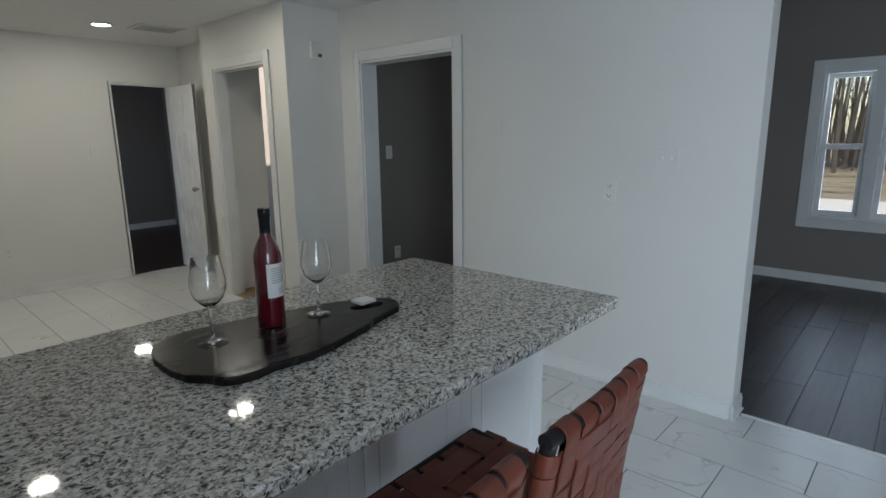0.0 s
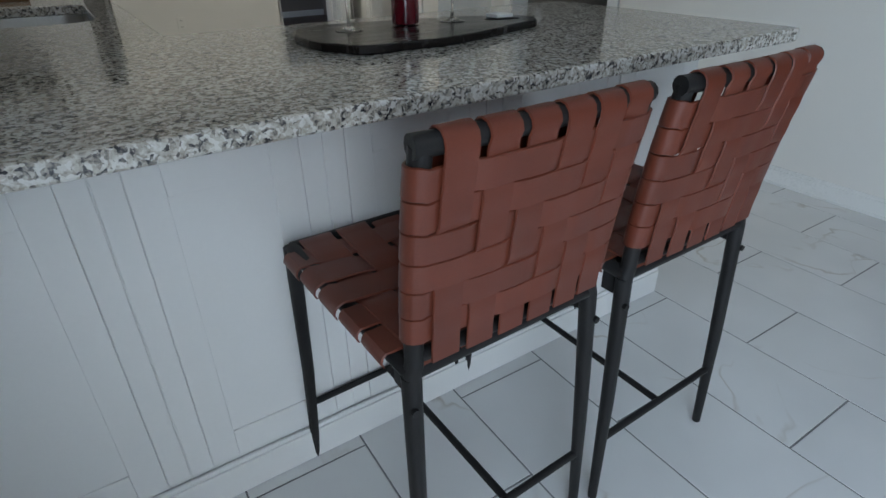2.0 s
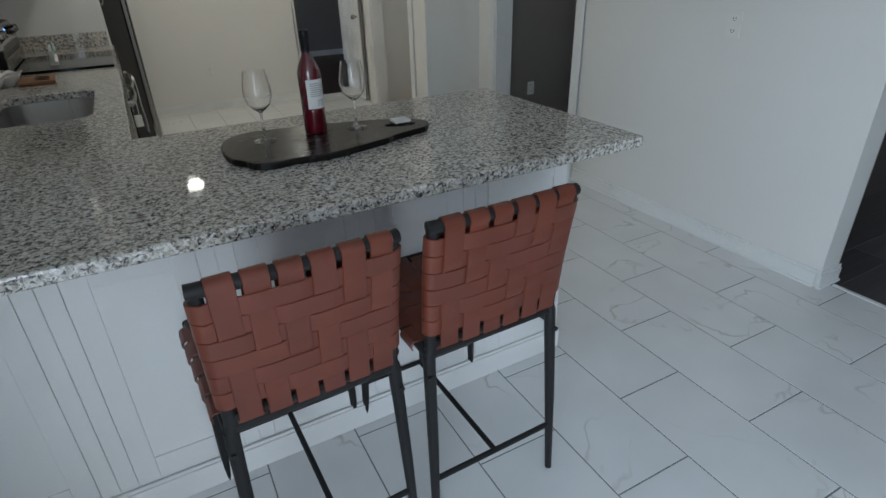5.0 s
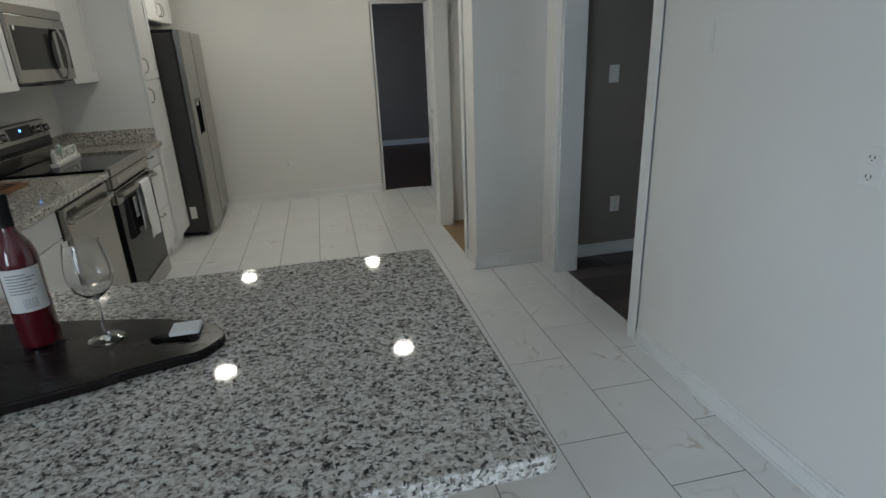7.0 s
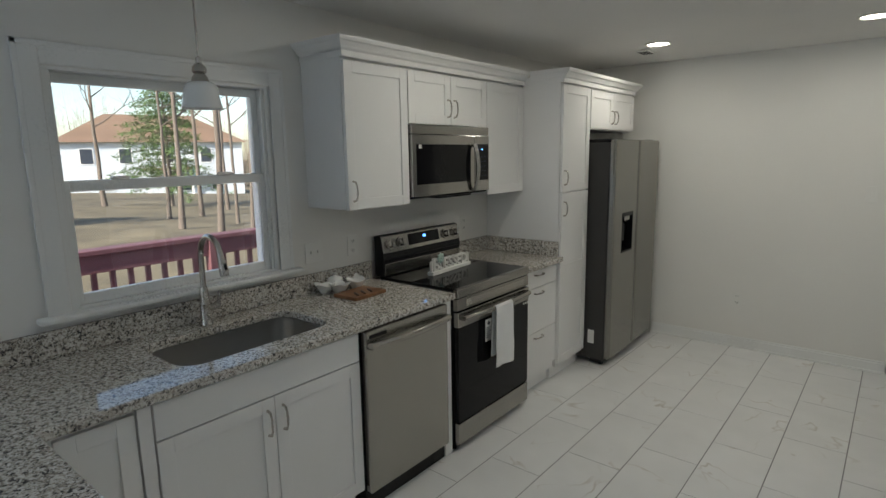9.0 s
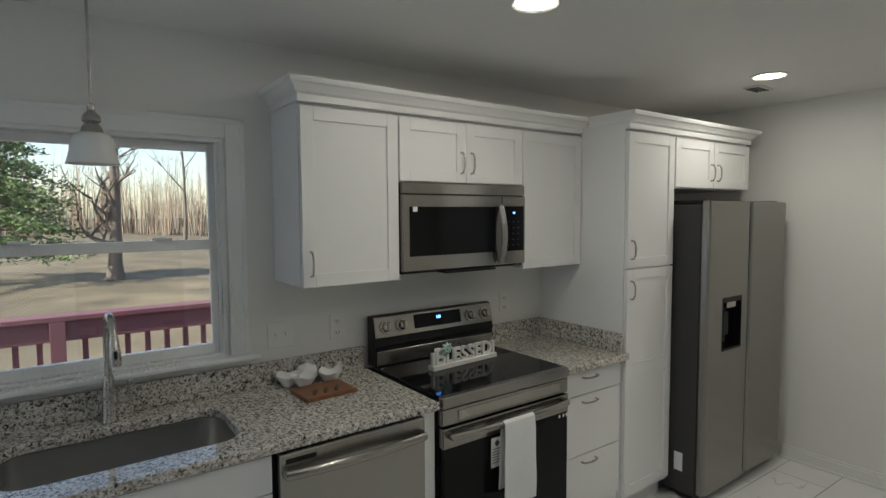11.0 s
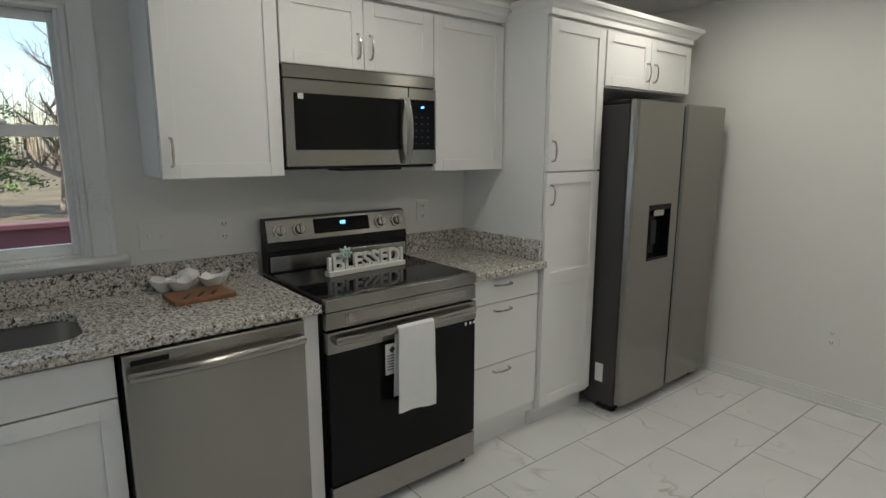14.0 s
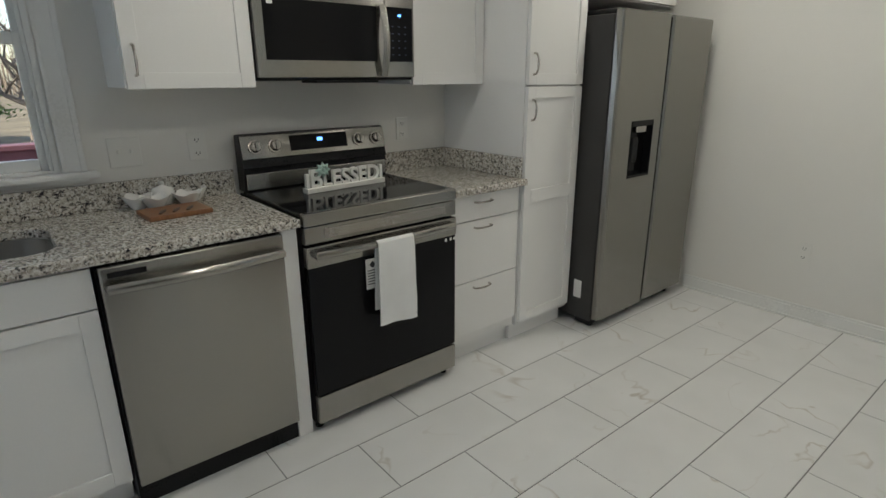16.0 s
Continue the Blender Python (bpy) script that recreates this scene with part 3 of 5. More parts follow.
def crown(path, label):
    """A stepped crown moulding swept along (x, y, outward x, outward y) stations."""
    prof = [(0.0, 2.150), (0.004, 2.150), (0.004, 2.178), (0.016, 2.186), (0.022, 2.196), (0.036, 2.212), (0.046, 2.218), (0.050, 2.232), (0.050, 2.240), (0.0, 2.240)]
    bm = bmesh.new()
    rings = [[bm.verts.new((x + ox * o, y + oy * o, z)) for o, z in prof] for x, y, ox, oy in path]
    for a, b in zip(rings, rings[1:]):
        for k in range(len(prof)):
            j = (k + 1) % len(prof)
            bm.faces.new((a[k], a[j], b[j], b[k]))
    for r in (rings[0], rings[-1]):
        bm.faces.new(r)
    return tagged(part("crown_moulding", bm, CAB), label, "moulding")


crown([(0.003, -0.464, 0, -1), (UX, -0.464, 1, -1), (UX, 1.234, 1, 0)], "white stepped crown moulding on the wall cabinets")
crown([(UX + 0.055, 1.236, 0, -0.4), (PX, 1.236, 1, -0.4), (PX, 2.577, 1, 1), (0.003, 2.577, 0, 1)], "white stepped crown moulding on the pantry")

# ---- peninsula ----
pen = tagged(empty("peninsula", TALL), "white panelled kitchen peninsula under granite", "cabinet")
PY = -2.672
boxes("body", [(0.003, 2.00, PY + 0.0055, -1.940, 0.0, 0.876)], CAB, pen)


def south_panel(a, b, z0=0.10, z1=0.872, rail=0.06):
    """A framed back panel that looks along -y."""
    bm = bmesh.new()
    box(bm, a + rail - 0.003, b - rail + 0.003, PY + 0.0035, PY + 0.02, z0 + rail + 0.02, z1 - 2 * rail + 0.003)
    for p, q, u, v in [(a, a + rail, z0, z1), (b - rail, b, z0, z1), (a + rail, b - rail, z0, z0 + rail + 0.023), (a + rail, b - rail, z1 - 2 * rail, z1)]:
        box(bm, p, q, PY, PY + 0.02, u, v, 0.0018)
    return part("panel", bm, CAB, pen)


def groove_strip(a, b, z0=0.10, z1=0.872):
    bm = bmesh.new()
    w = (b - a) / 2
    for k in range(2):
        box(bm, a + k * w + 0.0012, a + (k + 1) * w - 0.0012, PY + 0.001, PY + 0.02, z0, z1, 0.0018)
    return part("stile", bm, CAB, pen)


STILES = [(0.332, 0.430), (0.738, 0.835), (1.148, 1.247), (1.560, 1.659)]
for a, b in STILES:
    groove_strip(a, b)
for a, b in zip([0.003] + [q for _, q in STILES], [p for p, _ in STILES] + [1.998]):
    south_panel(a, b)
boxes("skirting", [(0.003, 2.014, PY - 0.014, PY, 0, 0.088), (0.003, 2.012, PY - 0.010, PY, 0.088, 0.100), (2.00, 2.014, PY, -1.940, 0, 0.088)], CAB, pen, 0.003)
boxes("end_panel", [(2.000, 2.006, PY, -1.940, 0.10, 0.876)], CAB, pen, 0.001)

# ---- appliances ----
BLUE_LED = surface("blue_display", (0.10, 0.35, 1.0), 0.4, relief=0, emit=2.5)
PAPER = surface("printed_paper", (0.78, 0.77, 0.74), 0.7, var=0.04, relief=0.02)
TOWEL = surface("white_cotton", (0.82, 0.82, 0.81), 0.95, var=0.04, scale=12, fine=700, relief=0.15)


def bar_handle(parent, xf, y0, y1, z, bow=0.045, r=0.012, label="bowed steel bar handle"):
    """A bowed steel bar that stands off a front."""
    bm = bmesh.new()
    n = 14
    pts = [(xf - 0.004, y0, z)]
    for k in range(n + 1):
        u = k / n
        pts.append((xf + bow * (0.55 + 0.45 * math.sin(math.pi * u)), y0 + (y1 - y0) * u, z))
    pts.append((xf - 0.004, y1, z))
    tube(bm, pts, r, 10)
    for v in bm.verts:
        v.co.z = z + (v.co.z - z) * 1.35
    part("handle", bm, STEEL, parent, label, True)


dish = tagged(empty("dishwasher", Matrix.Translation((0.016, 0, 0)) @ Matrix.Diagonal((1, 1, 1.06, 1))), "brushed steel dishwasher with a bar handle", "dishwasher")
boxes("body", [(0.05, 0.60, -0.692, -0.091, 0.0, 0.850)], BLACK, dish)
boxes("door", [(0.602, 0.640, -0.686, -0.096, 0.092, 0.845)], STEEL, dish, 0.006, "brushed steel door")
boxes("vent_slot", [(0.6395, 0.6415, -0.665, -0.555, 0.810, 0.826)], BLACK, dish, 0.0005, "dark vent slot")
bar_handle(dish, 0.640, -0.668, -0.112, 0.782)
boxes("kick_plate", [(0.54, 0.57, -0.69, -0.09, 0.015, 0.085)], STEEL, dish, 0.002)

stove = tagged(empty("stove", Matrix.Translation((0, -0.016, 0)) @ Matrix.Diagonal((1, 1, 1.036, 1))), "stainless steel electric stove with a black glass top", "stove")
boxes("body", [(0.03, 0.630, 0.004, 0.758, 0.035, 0.905)], BLACK, stove)
boxes("cooktop", [(0.075, 0.640, 0.003, 0.759, 0.905, 0.921)], BLACKGLASS, stove, 0.003, "black glass cooktop")
boxes("front_trim", [(0.630, 0.664, 0.002, 0.760, 0.872, 0.922)], STEEL, stove, 0.006)
panel = boxes("control_band", [(0.628, 0.660, 0.002, 0.760, 0.803, 0.869)], STEEL, stove, 0.004)
boxes("recess", [(0.6595, 0.6625, 0.085, 0.70, 0.817, 0.856)], CHROME, panel, 0.0012)
bm = bmesh.new()
prof = [(0.03, 0.92), (0.10, 0.92), (0.105, 1.015), (0.110, 1.020), (0.080, 1.156), (0.055, 1.161), (0.03, 1.155)]
v0 = [bm.verts.new((x, 0.004, z)) for x, z in prof]
v1 = [bm.verts.new((x, 0.758, z)) for x, z in prof]
bm.faces.new(v0)
bm.faces.new(v1[::-1])
for k in range(len(prof)):
    bm.faces.new((v0[k], v0[(k + 1) % len(prof)], v1[(k + 1) % len(prof)], v1[k]))
part("backguard", bm, BLACK, stove, "black backguard")
lean = math.degrees(math.atan2(0.03, 0.136))


def on_panel(y, z, off=0.0):
    """A pose on the sloping control panel; its local x leaves the panel."""
    u = (z - 1.020) / 0.136
    return pose(0.110 - 0.030 * u + off, y, z, 0, -lean, 0)


def panel_box(name, y0, y1, z0, z1, d0, d1, material, bevel, label=""):
    bm = bmesh.new()
    hz = (z1 - z0) / 2 / math.cos(radians(lean))
    box(bm, d0, d1, y0 - (y0 + y1) / 2, y1 - (y0 + y1) / 2, -hz, hz, bevel)
    bmesh.ops.transform(bm, matrix=on_panel((y0 + y1) / 2, (z0 + z1) / 2), verts=bm.verts)
    return part(name, bm, material, stove, label)


panel_box("control_panel", 0.006, 0.756, 1.055, 1.154, 0.0, 0.008, STEEL, 0.003)
panel_box("display", 0.235, 0.535, 1.077, 1.143, 0.008, 0.010, BLACKGLASS, 0.001, "black display")
for k, dy in enumerate((0.0, 0.011, 0.019)):
    panel_box("digit", 0.375 + dy, 0.382 + dy, 1.112, 1.126, 0.010, 0.0106, BLUE_LED, 0.0, "lit blue digit")
boxes("lower_band", [(0.100, 0.112, 0.012, 0.750, 0.926, 0.995)], STEEL, stove, 0.003)
for ky in (0.066, 0.160, 0.600, 0.700):
    bm = bmesh.new()
    m = on_panel(ky, 1.106, 0.008)
    tube(bm, [(0, 0, 0), (0.006, 0, 0), (0.007, 0, 0), (0.026, 0, 0), (0.029, 0, 0)], [0.030, 0.030, 0.024, 0.022, 0.019], 20)
    bmesh.ops.transform(bm, matrix=m, verts=bm.verts)
    k = part("knob", bm, CHROME, stove, "steel knob", True)
    bm = bmesh.new()
    box(bm, 0.026, 0.036, -0.006, 0.006, -0.021, 0.021, 0.002)
    bmesh.ops.transform(bm, matrix=m, verts=bm.verts)
    part("grip", bm, STEEL, k)
door = boxes("oven_door", [(0.632, 0.662, 0.004, 0.758, 0.172, 0.795)], BLACKGLASS, stove, 0.004, "black glass oven door")
boxes("door_trim", [(0.632, 0.666, 0.003, 0.759, 0.712, 0.794)], STEEL, door, 0.004)
bar_handle(door, 0.664, 0.035, 0.728, 0.765, 0.045, 0.011)
for yy in (0.694, 0.722, 0.744):
    boxes("sticker", [(0.6625, 0.6632, yy, yy + 0.011, 0.690, 0.703)], PAPER, door)
boxes("storage_drawer", [(0.632, 0.664, 0.004, 0.758, 0.045, 0.166)], STEEL, stove, 0.004)
for yy in (0.03, 0.73):
    bm = bmesh.new()
    tube(bm, [(0.60, yy, 0.0), (0.60, yy, 0.05)], 0.018, 12)
    part("foot", bm, BLACK, stove)

bm = bmesh.new()
ty0, ty1 = 0.272, 0.452
prof = [(0.690, 0.50), (0.694, 0.63), (0.696, 0.75), (0.700, 0.796), (0.712, 0.811), (0.725, 0.801), (0.729, 0.75), (0.727, 0.63), (0.730, 0.53), (0.727, 0.44)]
inner = [(x + (0.004 if j < 4 else (0.0 if j == 4 else -0.004)), z - (0.004 if j == 4 else 0.0)) for j, (x, z) in enumerate(prof)]
loop = prof + inner[::-1]
front = [j > 5 for j in range(len(prof))]
front = front + front[::-1]
nx = 14
grid = []
for i in range(nx + 1):
    u = i / nx
    ring = []
    for j, (x, z) in enumerate(loop):
        hang = max(0.0, 0.80 - z) / 0.37
        ripple = 0.006 * hang * math.sin(u * 8 + 1.2 * hang) if front[j] else 0.0
        ring.append(bm.verts.new((x + ripple, ty0 + (ty1 - ty0) * u + 0.016 * (u - 0.5) * hang, z - 0.015 * u * hang)))
    grid.append(ring)
for a, b in zip(grid, grid[1:]):
    for j in range(len(loop)):
        k = (j + 1) % len(loop)
        bm.faces.new((a[j], a[k], b[k], b[j]))
bm.faces.new(grid[0])
bm.faces.new(grid[-1][::-1])
tagged(part("dish_towel", bm, TOWEL, smooth=True), "white cotton towel hung over the oven handle", "towel")
tag = tagged(empty("hang_tag", pose(0, -0.012, 0.030)), "white printed tag on the oven door", "tag")
boxes("card", [(0.667, 0.668, 0.255, 0.318, 0.560, 0.693)], PAPER, tag)
INK = surface("dark_print", (0.05, 0.05, 0.055), 0.7, relief=0)
bm = bmesh.new()
bmesh.ops.create_cube(bm, size=0.022, matrix=Matrix.Translation((0.6682, 0.288, 0.667)) @ Matrix.Diagonal((0.03, 1, 1, 1)) @ pose(0, 0, 0, 45))
part("mark", bm, INK, tag)
for k in range(6):
    boxes("print_bar", [(0.6681, 0.6684, 0.263, 0.300 + 0.012 * (k % 2), 0.580 + 0.012 * k, 0.584 + 0.012 * k)], INK, tag)

micro = tagged(empty("microwave"), "stainless over-range microwave with black glass", "microwave")
MX = 0.335
boxes("body", [(0.003, MX - 0.012, 0.002, 0.760, 1.428, 1.846)], BLACK, micro, 0.002)
boxes("vent_band", [(MX - 0.014, MX + 0.006, 0.003, 0.759, 1.793, 1.845)], STEEL, micro, 0.003)
mdoor = boxes("door", [(MX - 0.014, MX + 0.008, 0.003, 0.600, 1.440, 1.790)], STEEL, micro, 0.004)
boxes("door_glass", [(MX + 0.006, MX + 0.0095, 0.040, 0.556, 1.508, 1.735)], BLACKGLASS, mdoor, 0.001, "black glass")
boxes("sticker", [(MX + 0.0096, MX + 0.0102, 0.058, 0.082, 1.712, 1.734)], PAPER, mdoor)
ctl = boxes("control_panel", [(MX - 0.014, MX + 0.008, 0.604, 0.762, 1.440, 1.790)], STEEL, micro, 0.004)
boxes("keypad", [(MX + 0.006, MX + 0.0095, 0.612, 0.752, 1.508, 1.738)], BLACKGLASS, ctl, 0.001)
boxes("digit", [(MX + 0.0096, MX + 0.0101, 0.672, 0.688, 1.700, 1.708)], BLUE_LED, ctl)
INDIGO = surface("dim_key_print", (0.02, 0.028, 0.07), 0.5, relief=0)
for r in range(5):
    for c in range(3):
        boxes("key", [(MX + 0.0096, MX + 0.0099, 0.636 + 0.035 * c, 0.646 + 0.035 * c, 1.535 + 0.03 * r, 1.540 + 0.03 * r)], INDIGO, ctl)
bm = bmesh.new()
pts = [(MX + 0.004, 0.580, 1.725)] + [(MX + 0.012 + 0.040 * math.sin(math.pi * (0.12 + 0.76 * k / 10)), 0.580, 1.735 - 0.285 * k / 10) for k in range(11)] + [(MX + 0.004, 0.580, 1.455)]
tube(bm, pts, 0.010, 10)
for v in bm.verts:
    v.co.y = 0.580 + (v.co.y - 0.580) * 1.7
part("handle", bm, STEEL, micro, "bowed steel handle", True)
boxes("grease_filter", [(0.20, 0.34, 0.25, 0.56, 1.418, 1.428)], BLACK, micro, 0.002)

fridge = tagged(empty("refrigerator"), "dark stainless side-by-side refrigerator with a dispenser", "refrigerator")
F0, FG, F1 = 1.700, 2.180, 2.664
boxes("body", [(0.03, 0.786, F0 + 0.004, F1 - 0.004, 0.04, 1.745)], GREYSIDE, fridge, 0.006, "charcoal side")
for a in (F0 + 0.02, F1 - 0.10):
    boxes("hinge_cover", [(0.50, 0.795, a, a + 0.08, 1.745, 1.772)], BLACK, fridge, 0.008)


def fridge_door(y0, y1, hole=None):
    bm = bmesh.new()
    zz = (0.065, 1.765)
    if hole is None:
        box(bm, 0.796, 0.840, y0, y1, *zz, 0.014)
    else:
        a, b, c, d = hole
        out = [(y0, y1, zz[0], c), (y0, y1, d, zz[1]), (y0, a, c, d), (b, y1, c, d)]
        for p in out:
            box(bm, 0.796, 0.840, *p)
        bmesh.ops.remove_doubles(bm, verts=bm.verts, dist=0.0005)
        edge = [e for e in bm.edges if all(abs(v.co.x - 0.84) < 1e-4 and (abs(v.co.y - y0) < 1e-4) for v in e.verts)]
        edge += [e for e in bm.edges if all(abs(v.co.x - 0.84) < 1e-4 and (abs(v.co.y - y1) < 1e-4) for v in e.verts)]
        bmesh.ops.bevel(bm, geom=edge, offset=0.012, segments=3, affect="EDGES", profile=0.5)
    return part("door", bm, FRIDGE_STEEL, fridge, "brushed steel door")


hole = (1.862, 2.088, 0.890, 1.206)
fd = fridge_door(F0, FG - 0.014, hole)
fridge_door(FG + 0.014, F1)
# Black strip set into the gap between the doors, standing in for its shade.
boxes("handle_groove", [(0.787, 0.815, FG - 0.0137, FG + 0.0137, 0.08, 1.75)], BLACK, fridge)
disp = boxes("dispenser", [(0.789, 0.795, *hole), (0.795, 0.842, hole[0], hole[0] + 0.008, hole[2], hole[3]), (0.795, 0.842, hole[1] - 0.008, hole[1], hole[2], hole[3]),
              (0.795, 0.842, hole[0] + 0.008, hole[1] - 0.008, hole[3] - 0.03, hole[3]), (0.795, 0.842, hole[0] + 0.008, hole[1] - 0.008, hole[2], hole[2] + 0.016)], BLACKGLASS, fd, 0.002, "black ice dispenser")
boxes("dispenser_panel", [(0.800, 0.838, 1.925, 2.025, 1.140, 1.176)], CHROME, fd, 0.006)
boxes("paddle", [(0.796, 0.806, 1.945, 2.005, 0.97, 1.11)], BLACK, fd, 0.005)
boxes("base_grille", [(0.67, 0.77, F0 + 0.01, F1 - 0.01, 0.012, 0.055)], BLACK, fridge, 0.004)
for yy in (F0 + 0.05, FG - 0.05, F1 - 0.05):
    bm = bmesh.new()
    tube(bm, [(0.75, yy, 0.0), (0.75, yy, 0.03)], 0.022, 12)
    part("foot", bm, BLACK, fridge)
boxes("sticker", [(0.655, 0.708, F0 + 0.0025, F0 + 0.0035, 0.17, 0.28)], PAPER, fridge, 0, "white rating label")

# ---- sink and faucet ----
SINKSTEEL = surface("sink_steel", (0.46, 0.45, 0.43), 0.33, 1.0, var=0.06, scale=2, fine=40, relief=0.05, stretch=(60, 1, 1))
sink = tagged(empty("sink", pose(0, 0, 0.026)), "undermount stainless steel sink basin", "sink")
bm = bmesh.new()
rings = []
for grow, rr, z in ((0.016, 0.10, 0.877), (-0.0, 0.085, 0.877), (-0.004, 0.085, 0.80), (-0.012, 0.08, 0.70), (-0.030, 0.065, 0.675), (-0.10, 0.05, 0.668)):
    x0, x1, y0, y1 = SINK
    rings.append([bm.verts.new((x, y, z)) for x, y in rounded(x0 - grow, x1 + grow, y0 - grow, y1 + grow, rr)])
for a, b in zip(rings, rings[1:]):
    n = len(a)
    for k in range(n):
        bm.faces.new((a[k], a[(k + 1) % n], b[(k + 1) % n], b[k]))
bm.faces.new(rings[-1])
part("basin", bm, SINKSTEEL, sink, smooth=True)
bm = bmesh.new()
lathe(bm, [(0.0, 0.674), (0.02, 0.672), (0.042, 0.674), (0.045, 0.669)], 20, (0.33, -1.10, 0))
part("drain", bm, CHROME, sink, smooth=True)

faucet = tagged(empty("faucet", pose(0, 0, 0.026)), "tall pull-down gooseneck faucet in brushed nickel", "faucet")
fx, fy = 0.090, -1.122
bm = bmesh.new()
lathe(bm, [(0.0, 0.914), (0.030, 0.914), (0.030, 0.922), (0.026, 0.930), (0.023, 1.00), (0.019, 1.07), (0.0155, 1.09), (0.0, 1.09)], 20, (fx, fy, 0))
part("base", bm, CHROME, faucet, smooth=True)
bm = bmesh.new()
arc = [(fx, fy, 1.085), (fx, fy, 1.22)] + [(fx + 0.075 - 0.075 * math.cos(radians(a)), fy + 0.01 * a / 180, 1.235 + 0.085 * math.sin(radians(a))) for a in range(0, 166, 15)]
tube(bm, arc, 0.0125, 12)
part("spout", bm, CHROME, faucet, smooth=True)
end = Vector(arc[-1])
bm = bmesh.new()
tube(bm, [end, end + Vector((0.008, 0, -0.03)), end + Vector((0.018, 0.002, -0.075)), end + Vector((0.022, 0.002, -0.10))], [0.014, 0.0165, 0.020, 0.018], 14)
head = part("spray_head", bm, CHROME, faucet, smooth=True)
bm = bmesh.new()
tube(bm, [end + Vector((0.031, 0.002, -0.045)), end + Vector((0.036, 0.002, -0.072))], 0.006, 8)
part("spray_button", bm, BLACK, head, "black spray button")
bm = bmesh.new()
tube(bm, [(fx, fy + 0.018, 0.985), (fx + 0.004, fy + 0.06, 0.992)], 0.014, 12)
tube(bm, [(fx + 0.004, fy + 0.062, 0.988), (fx + 0.008, fy + 0.066, 1.03), (fx + 0.012, fy + 0.070, 1.06)], [0.013, 0.010, 0.008], 10)
part("lever", bm, CHROME, faucet, smooth=True)

# ---- pendant over the sink ----
OPAL = surface("opal_glass", (0.80, 0.80, 0.78), 0.25, var=0.02, relief=0)
pend = tagged(empty("pendant_lamp"), "brushed nickel pendant with a white glass bell shade", "lamp")
px, py = 0.27, -1.150
bm = bmesh.new()
lathe(bm, [(0.0, 2.440), (0.055, 2.440), (0.055, 2.425), (0.01, 2.415), (0.0045, 2.41), (0.0045, 2.07), (0.011, 2.066), (0.011, 2.045), (0.026, 2.03), (0.028, 2.012), (0.020, 2.006), (0.030, 1.990), (0.034, 1.975), (0.030, 1.970), (0.0, 1.970)], 24, (px, py, 0))
part("stem", bm, CHROME, pend, "brushed nickel stem", True)
bm = bmesh.new()
lathe(bm, [(0.030, 1.975), (0.045, 1.972), (0.058, 1.962), (0.064, 1.945), (0.067, 1.915), (0.074, 1.885), (0.079, 1.872), (0.076, 1.872), (0.070, 1.887), (0.063, 1.915), (0.060, 1.945), (0.053, 1.960), (0.030, 1.968)], 32, (px, py, 0))
part("shade", bm, OPAL, pend, "white glass bell shade", True)

# ---- ceiling fixtures ----
GLOW = surface("lamp_lens", (1.0, 0.93, 0.80), 0.5, relief=0, emit=9.0)
for lx, ly in RECESSED:
    r = tagged(empty("recessed_light", pose(lx, ly, 2.44)), "lit round recessed ceiling light with white trim", "ceiling light", "recessed ceiling lights")
    bm = bmesh.new()
    lathe(bm, [(0.075, 0.0), (0.095, -0.001), (0.097, -0.006), (0.082, -0.010), (0.072, -0.004), (0.072, 0.0)], 32)
    part("trim_ring", bm, PLASTIC, r, smooth=True)
    bm = bmesh.new()
    lathe(bm, [(0.0, -0.004), (0.073, -0.004), (0.073, -0.001), (0.0, -0.001)], 32)
    part("lens", bm, GLOW, r, "glowing warm lens")
vent = tagged(empty("ceiling_vent"), "white louvred ceiling vent", "vent")
boxes("frame", [(2.48, 2.88, 1.66, 1.685, 2.428, 2.44), (2.48, 2.88, 1.945, 1.97, 2.428, 2.44), (2.48, 2.505, 1.685, 1.945, 2.428, 2.44), (2.855, 2.88, 1.685, 1.945, 2.428, 2.44)], PLASTIC, vent, 0.003)
boxes("backing", [(2.505, 2.855, 1.685, 1.945, 2.437, 2.4395)], BLACK, vent)
for k in range(11):
    bm = bmesh.new()
    bmesh.ops.create_cube(bm, size=1, matrix=pose(2.68, 1.700 + 0.0235 * k, 2.433, 35) @ Matrix.Diagonal((0.348, 0.018, 0.002, 1)))
    part("slat", bm, PLASTIC, vent)
reg = tagged(empty("ceiling_register"), "small grey ceiling register by the wall", "vent")
boxes("frame", [(0.80, 0.90, 2.10, 2.27, 2.430, 2.44)], PLASTIC, reg, 0.003)
for k in range(4):
    boxes("slat", [(0.812 + 0.02 * k, 0.822 + 0.02 * k, 2.112, 2.258, 2.427, 2.431)], GREYSIDE, reg)

# ---- plates on the walls ----


